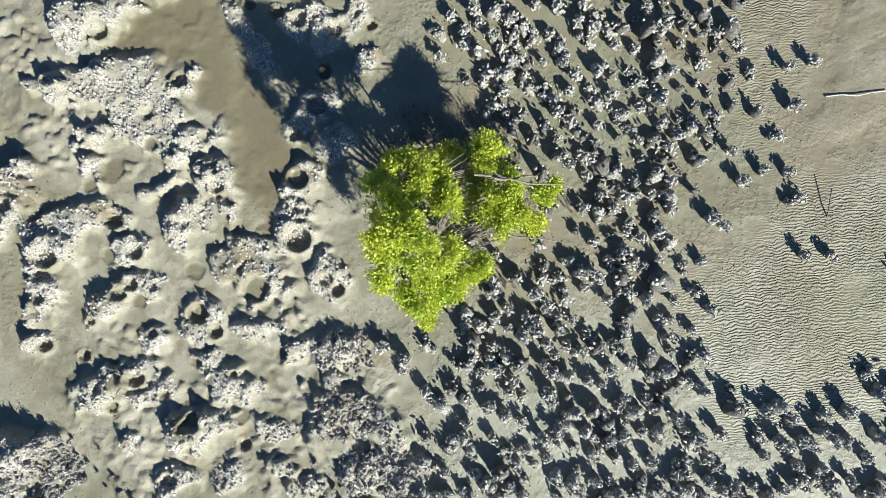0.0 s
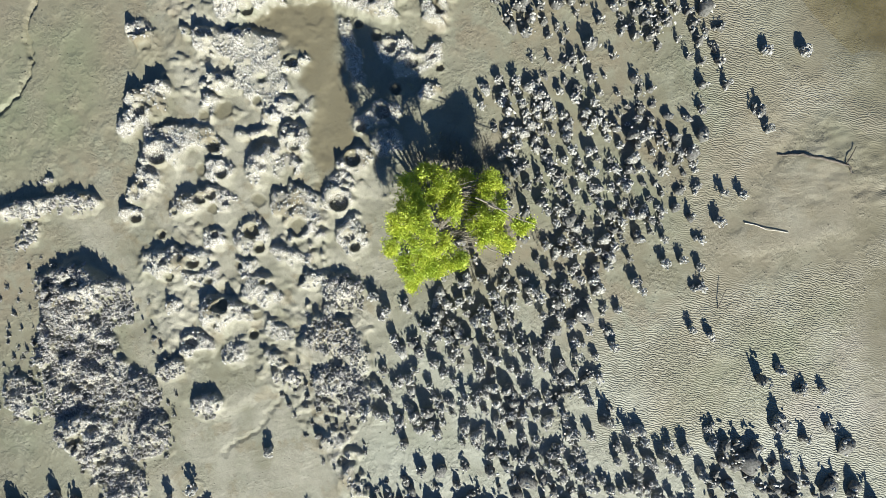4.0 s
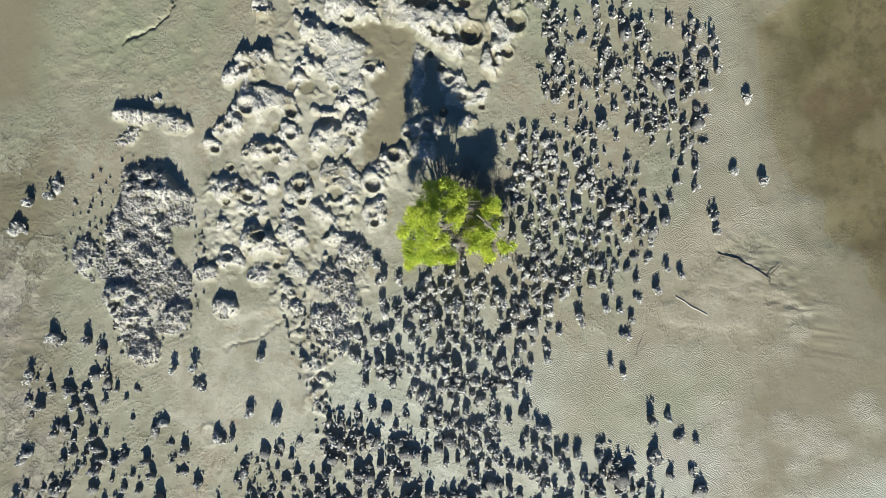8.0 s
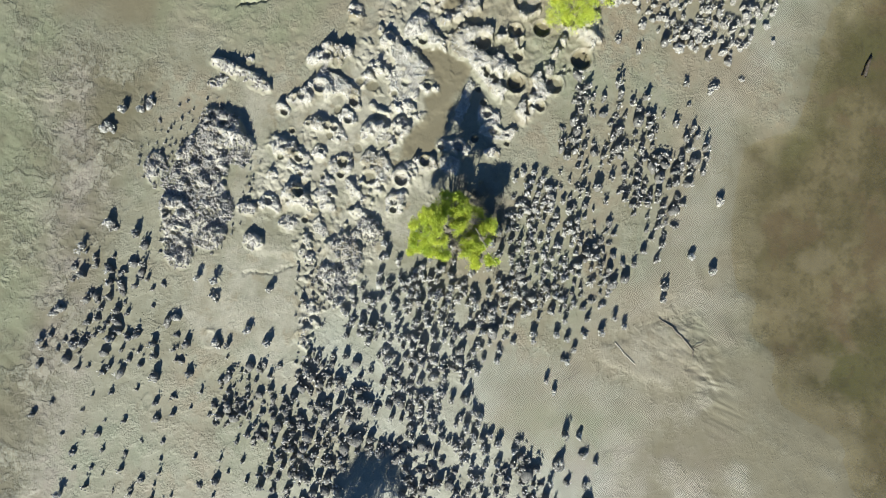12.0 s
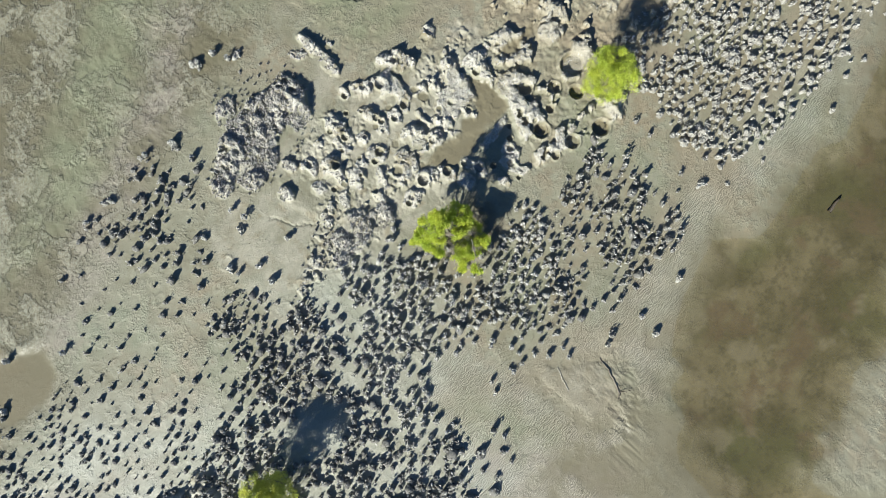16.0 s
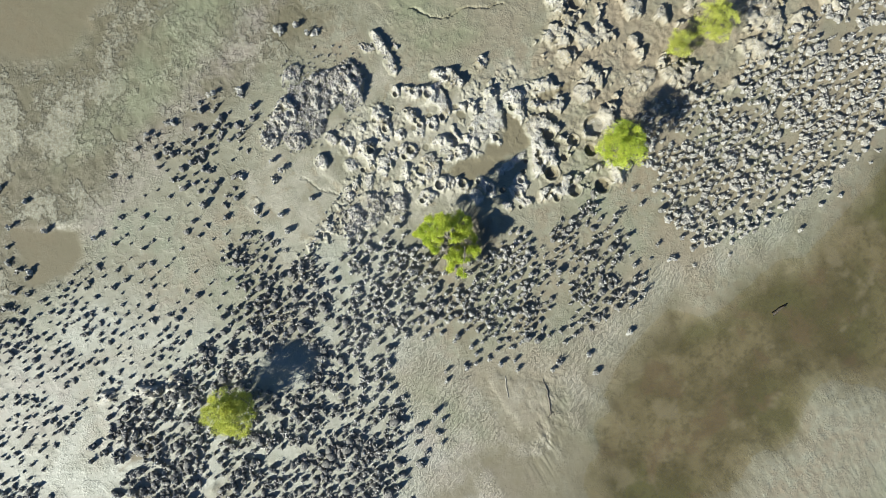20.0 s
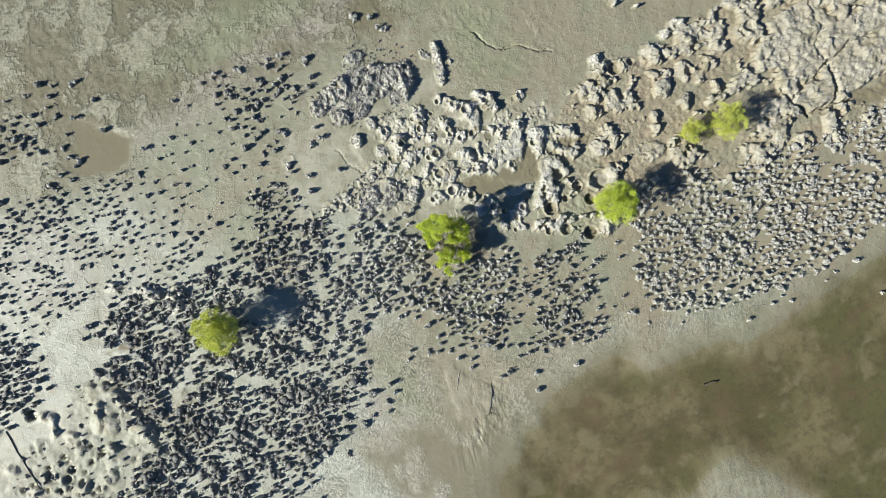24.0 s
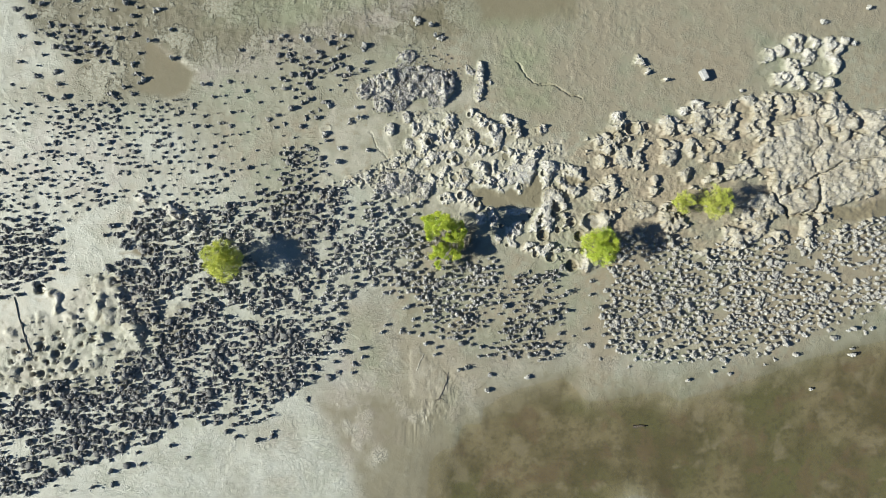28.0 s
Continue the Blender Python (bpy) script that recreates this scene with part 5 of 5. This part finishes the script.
def leaves_on(r, lobes, sprays, gaps, leaf=0.043):
    """Sprays of leaves over the outer part of the lobes, with gaps."""
    weight = np.array([l[3] ** 2 for l in lobes])
    vs, fs, tips = [], [], []
    kite = np.array([(0, 0, 0), (0.24, 0.45, 0.05), (0, 1.0, 0), (-0.24, 0.45, 0.05)])
    n = 0
    for k in r.choice(len(lobes), sprays, p=weight / weight.sum()):
        lx, ly, lz, lr, squash = lobes[k]
        way = r.normal(size=3)
        way[2] = abs(way[2]) if r.uniform() < 0.72 else way[2]
        way /= np.linalg.norm(way)
        at = np.array([lx, ly, lz]) + way * lr * (r.uniform(0.45, 1.0) ** 0.5) * np.array([1, 1, squash])
        at += 0.10 * np.array([noise.noise(Vector(at) * 3.1 + Vector((7, 0, 0))), noise.noise(Vector(at) * 3.1), noise.noise(Vector(at) * 3.1 + Vector((0, 5, 0)))]) * 1.6
        if noise.noise(Vector(at) * 2.6) < gaps or noise.noise(Vector(at) * 5.6 + Vector((3, 1, 9))) < 0.03:
            continue
        tips.append(at)
        for j in range(int(r.integers(12, 18))):
            axis = way * 0.7 + r.normal(0, 0.7, 3) + np.array([0, 0, 0.35])
            axis /= np.linalg.norm(axis)
            side = np.cross(axis, r.normal(size=3))
            side /= np.linalg.norm(side)
            up = np.cross(side, axis)
            size = leaf * r.uniform(0.7, 1.25)
            root = at + r.normal(0, 0.042, 3)
            vs.append(root + size * (kite[:, :1] * side + kite[:, 1:2] * axis + kite[:, 2:] * up))
            fs += [(n, n + 1, n + 2), (n, n + 2, n + 3)]
            n += 4
    return np.concatenate(vs), np.array(fs), np.array(tips)


def mangrove(base, lobes, sprays, stems, seed, label, gaps=-0.06, leaf_mat=LEAF, twigs=110, bare=()):
    r = np.random.default_rng(seed)
    bx, by = base
    bz = float(ground_z(bx, by)[0]) - 0.05
    root = tagged(new("mangrove_tree"), label, "mangrove tree", "mangroves on the mud")
    root.location = (bx, by, bz)
    lobes = [(x - bx, y - by, z - bz, rad, squash) for x, y, z, rad, squash in lobes]
    lv, lf, tips = leaves_on(r, lobes, sprays, gaps)
    limbs, ends = [], []
    for k in range(stems):
        lobe = lobes[k % len(lobes)]
        a = r.uniform(0, 6.28)
        start = (0.10 * math.cos(a), 0.10 * math.sin(a), 0)
        end = np.array(lobe[:3]) + r.normal(0, 0.1, 3) - np.array([0, 0, 0.25 * lobe[3]])
        path = bent(start, end, r, 0.035)
        girth = r.uniform(0.022, 0.036)
        limbs.append(tube(path, np.linspace(girth, 0.4 * girth, len(path))))
        ends.append(path)
    link_mesh("trunk", *merge(limbs[: max(2, stems // 2)]), BARK, root, smooth=True)
    for v, f in limbs[max(2, stems // 2):]:
        link_mesh("limb", v, f, BARK, root, smooth=True)
    for a, b in bare:
        path = bent(np.array(a) - (bx, by, bz), np.array(b) - (bx, by, bz), r, 0.03, 7)
        link_mesh("bare_branch", *tube(path, np.linspace(0.016, 0.006, 7)), BARK, root, "pale bare branch", smooth=True)
    small = []
    allpts = np.concatenate([e[2:] for e in ends])
    for tip in tips[r.permutation(len(tips))[:twigs]]:
        near = allpts[np.argmin(((allpts - tip) ** 2).sum(1) + r.uniform(0, 0.1, len(allpts)))]
        path = bent(near, tip, r, 0.02, 4)
        small.append(tube(path, np.linspace(0.009, 0.004, 4), 5))
    tagged(link_mesh("twig_spray", *merge(small), BARK, root, "bare grey twigs"), kind="stuff")
    crown = link_mesh("crown", lv, lf, leaf_mat, root, "crown of small yellow-green leaves")
    return root


BARE_FROM = [(0.84, -0.52), (0.69, -0.71), (0.36, 0.11), (0.40, 0.36), (0.69, 0.38), (0.02, -0.53), (0.18, 0.11)]
BARE_TO = [(0.09, -1.57), (0.49, -1.24), (-0.01, -0.24), (0.42, 0.89), (0.22, 0.18), (-0.36, -1.05), (-0.06, 0.52)]
CROWN_HIGH = [(0.57, 0.83, 2.2, 0.17), (0.34, 0.79, 2.1, 0.2), (0.56, 0.58, 2.35, 0.15), (0.35, 0.43, 2.3, 0.14), (0.19, 0.32, 2.1, 0.21), (-0.09, 0.1, 1.5, 0.2), (-0.02, 0.69, 1.75, 0.21), (-0.13, 0.42, 1.6, 0.2), (-0.29, 0.66, 1.35, 0.18), (0.16, 0.87, 1.85, 0.14)]
CROWN_LOW = [(1.17, 0.35, 1.5, 0.25), (0.92, 0.54, 1.7, 0.21), (1.22, 0.07, 1.4, 0.21), (0.94, -0.01, 1.5, 0.22), (1.14, -0.4, 0.7, 0.23), (1.09, -0.77, 0.95, 0.25), (0.84, -0.91, 0.95, 0.19), (0.75, -0.42, 0.9, 0.22), (0.68, -0.06, 1.55, 0.19), (0.47, -0.5, 1.1, 0.21), (0.18, -0.7, 1.1, 0.23), (-0.03, -0.84, 1.0, 0.17), (0.24, -1.21, 0.9, 0.1), (0.27, -1.47, 0.8, 0.1), (0.55, -0.76, 1.0, 0.16)]
MAIN_LOBES = [(*lobe, 0.85) for lobe in CROWN_HIGH + CROWN_LOW]
mangrove(TREE_AT, MAIN_LOBES, 12000, 13, 3, "spreading yellow-green mangrove with bare grey stems on mud", gaps=-0.34, twigs=300, bare=[((*a, 1.35), (*b, 1.2)) for a, b in zip(BARE_FROM, BARE_TO)])


def round_crown(centre, radius, z, seed, tall=1.15):
    r = np.random.default_rng(seed)
    lobes = [(centre[0], centre[1], z, radius * 0.82, tall)]
    for k in range(7):
        a = 2 * math.pi * k / 7 + r.uniform(-0.3, 0.3)
        lobes.append((centre[0] + 0.55 * radius * math.cos(a), centre[1] + 0.55 * radius * math.sin(a), z + r.uniform(-0.3, 0.3) * radius, radius * r.uniform(0.4, 0.55), 1.0))
    for k in range(5):
        a = 2 * math.pi * k / 5 + r.uniform(-0.4, 0.4)
        lobes.append((centre[0] + 0.38 * radius * math.cos(a), centre[1] + 0.38 * radius * math.sin(a), max(0.38 * z, 0.34), radius * r.uniform(0.38, 0.48), 0.9))
    return lobes


TREE_MID = (7.58, -0.50)
TREE_EAST = (12.92, 1.62)
TREE_SMALL = (11.63, 1.62)
mangrove(TREE_SOUTH, round_crown(TREE_SOUTH, 0.86, 1.45, 31, 1.3), 8000, 9, 32, "rounded olive-yellow young mangrove among oyster clumps", -0.2, LEAF_DRY)
mangrove(TREE_MID, round_crown(TREE_MID, 0.90, 1.45, 41, 1.25), 7000, 9, 42, "bushy bright green mangrove beside a round mud pool", -0.1)
mangrove(TREE_EAST, round_crown(TREE_EAST, 0.78, 1.1, 51, 1.05), 3600, 8, 52, "rounded yellow-green mangrove on hummocky mud", -0.15, LEAF_DRY)
mangrove(TREE_SMALL, round_crown(TREE_SMALL, 0.48, 0.65, 61, 1.0), 1600, 5, 62, "small yellow-green mangrove bush on hummocky mud", -0.2, LEAF_DRY)


# ---- breathing roots: thin pegs standing in the mud under the mangroves ----
pr = np.random.default_rng(77)
peg = np.array([(1, 0, 0), (-0.5, 0.87, 0), (-0.5, -0.87, 0), (0.6, 0.2, 0.6), (-0.2, 0.6, 0.6), (-0.4, -0.6, 0.6), (0.1, 0, 1.0)])
peg_f = np.array([(0, 1, 4), (0, 4, 3), (1, 2, 5), (1, 5, 4), (2, 0, 3), (2, 3, 5), (3, 4, 6), (4, 5, 6), (5, 3, 6)])
pegs = []
for centre, reach, count in [(p, 0.62, 420) for p in [(-0.18, -1.14), (1.74, 0.04), (-0.12, -0.45), (1.24, -0.92), (1.70, -0.44)]] + [(TREE_MID, 1.3, 350), (TREE_SOUTH, 1.0, 200), (TREE_EAST, 1.0, 200)]:
    a, d = pr.uniform(0, 6.28, count), reach * pr.uniform(0.1, 1.0, count) ** 0.7
    px_, py_ = centre[0] + d * np.cos(a), centre[1] + d * np.sin(a)
    ok = fractal(px_, py_, 0.8, 3, 171) > -0.05
    px_, py_ = px_[ok], py_[ok]
    for x, y, z in zip(px_, py_, ground_z(px_, py_)):
        h, w = pr.uniform(0.06, 0.16), pr.uniform(0.005, 0.009)
        pegs.append((peg * np.array([w, w, h]) + np.array([x, y, z - 0.01]) + peg[:, 2:] * pr.normal(0, 0.012, 3), peg_f))
joined("breathing_roots", pegs, BARK, "thin grey breathing roots standing in the mud", "breathing roots")


# ---- loose things on the flat ----
def stick(points, radii, label, name="driftwood_stick", mat=DRIFT, twigs=()):
    """A bent stick lying on the mud or standing in it; points as x, y, height over the mud."""
    pts = np.array(points, float)
    fine = np.concatenate([np.linspace(a, b, 5)[:-1] for a, b in zip(pts, pts[1:])] + [pts[-1:]])
    fine[:, 2] += ground_z(fine[:, 0], fine[:, 1])
    pts[:, 2] += ground_z(pts[:, 0], pts[:, 1])
    fine[1:-1] += np.random.default_rng(len(points)).normal(0, 0.012, (len(fine) - 2, 3))
    root = tagged(new(name), label, "driftwood")
    root.location = pts[0]
    link_mesh("stem", *tube(fine - pts[0], np.interp(np.linspace(0, 1, len(fine)), np.linspace(0, 1, len(radii)), radii)), mat, root, smooth=True)
    for a, b, girth in twigs:
        ends = np.array([a, b], float)
        ends[:, 2] += ground_z(ends[:, 0], ends[:, 1])
        link_mesh("twig", *tube(bent(ends[0], ends[1], np.random.default_rng(3), 0.01, 5) - pts[0], np.linspace(girth, 0.4 * girth, 5), 6), mat, root, smooth=True)
    return root


BRANCH = [(0.71, -6.42), (0.63, -6.89), (0.49, -7.22), (0.27, -7.69), (0.09, -7.78)]
TWIG = [(0.31, -7.65), (0.60, -7.88)]
stick([(x, y, 0.015) for x, y in BRANCH], (0.012, 0.028, 0.032, 0.02, 0.01), "dark wet driftwood branch half sunk in mud", "driftwood_branch", twigs=[((*TWIG[0], 0.03), (*TWIG[1], 0.05), 0.014)])
POLE = [(-0.45, -5.55), (-0.79, -6.34)]
stick([(x, y, 0.02) for x, y in POLE], (0.011, 0.008), "thin pale bleached stick lying on mud", mat=BLEACHED)
LEAN = [(-2.08, -4.71), (-1.60, -4.93)]
stick([(*LEAN[0], -0.05), (*LEAN[1], 0.16)], (0.012, 0.007), "thin dark stick leaning out of rippled mud")
WRACK = [(9.53, -9.04), (10.17, -9.01)]
stick([(*WRACK[0], 0.05), (*WRACK[1], 0.04)], (0.07, 0.03), "short dark piece of driftwood in shallow water", "driftwood_block")


def cut_stone(x, y, turn):
    """A squared block with chipped corners, tilted into the mud."""
    bm = bmesh.new()
    bmesh.ops.create_cube(bm, size=1.0)
    bmesh.ops.scale(bm, verts=bm.verts, vec=(0.26, 0.50, 0.46))
    bmesh.ops.bevel(bm, geom=bm.edges[:], offset=0.025, segments=2, affect="EDGES")
    r = random.Random(4)
    for v in bm.verts:
        v.co += Vector((r.uniform(-1, 1), r.uniform(-1, 1), r.uniform(-1, 1))) * 0.012
    me = bpy.data.meshes.new("stone_block")
    bm.to_mesh(me)
    bm.free()
    me.materials.append(STONE)
    ob = tagged(new("stone_block", me), "pale squared stone block half sunk in bare mud", "stone block")
    ob.matrix_world = pose(x, y, float(ground_z(x, y)[0]) + 0.12, 4, -8, turn)
    return ob


cut_stone(*(12.77, 7.65), 28)

LOG = [(-19.87, -2.85), (-19.52, -4.16), (-19.04, -5.64)]
stick([(x, y, 0.02) for x, y in LOG], (0.020, 0.030, 0.018), "long dark driftwood log lying on pale mud", "driftwood_log")
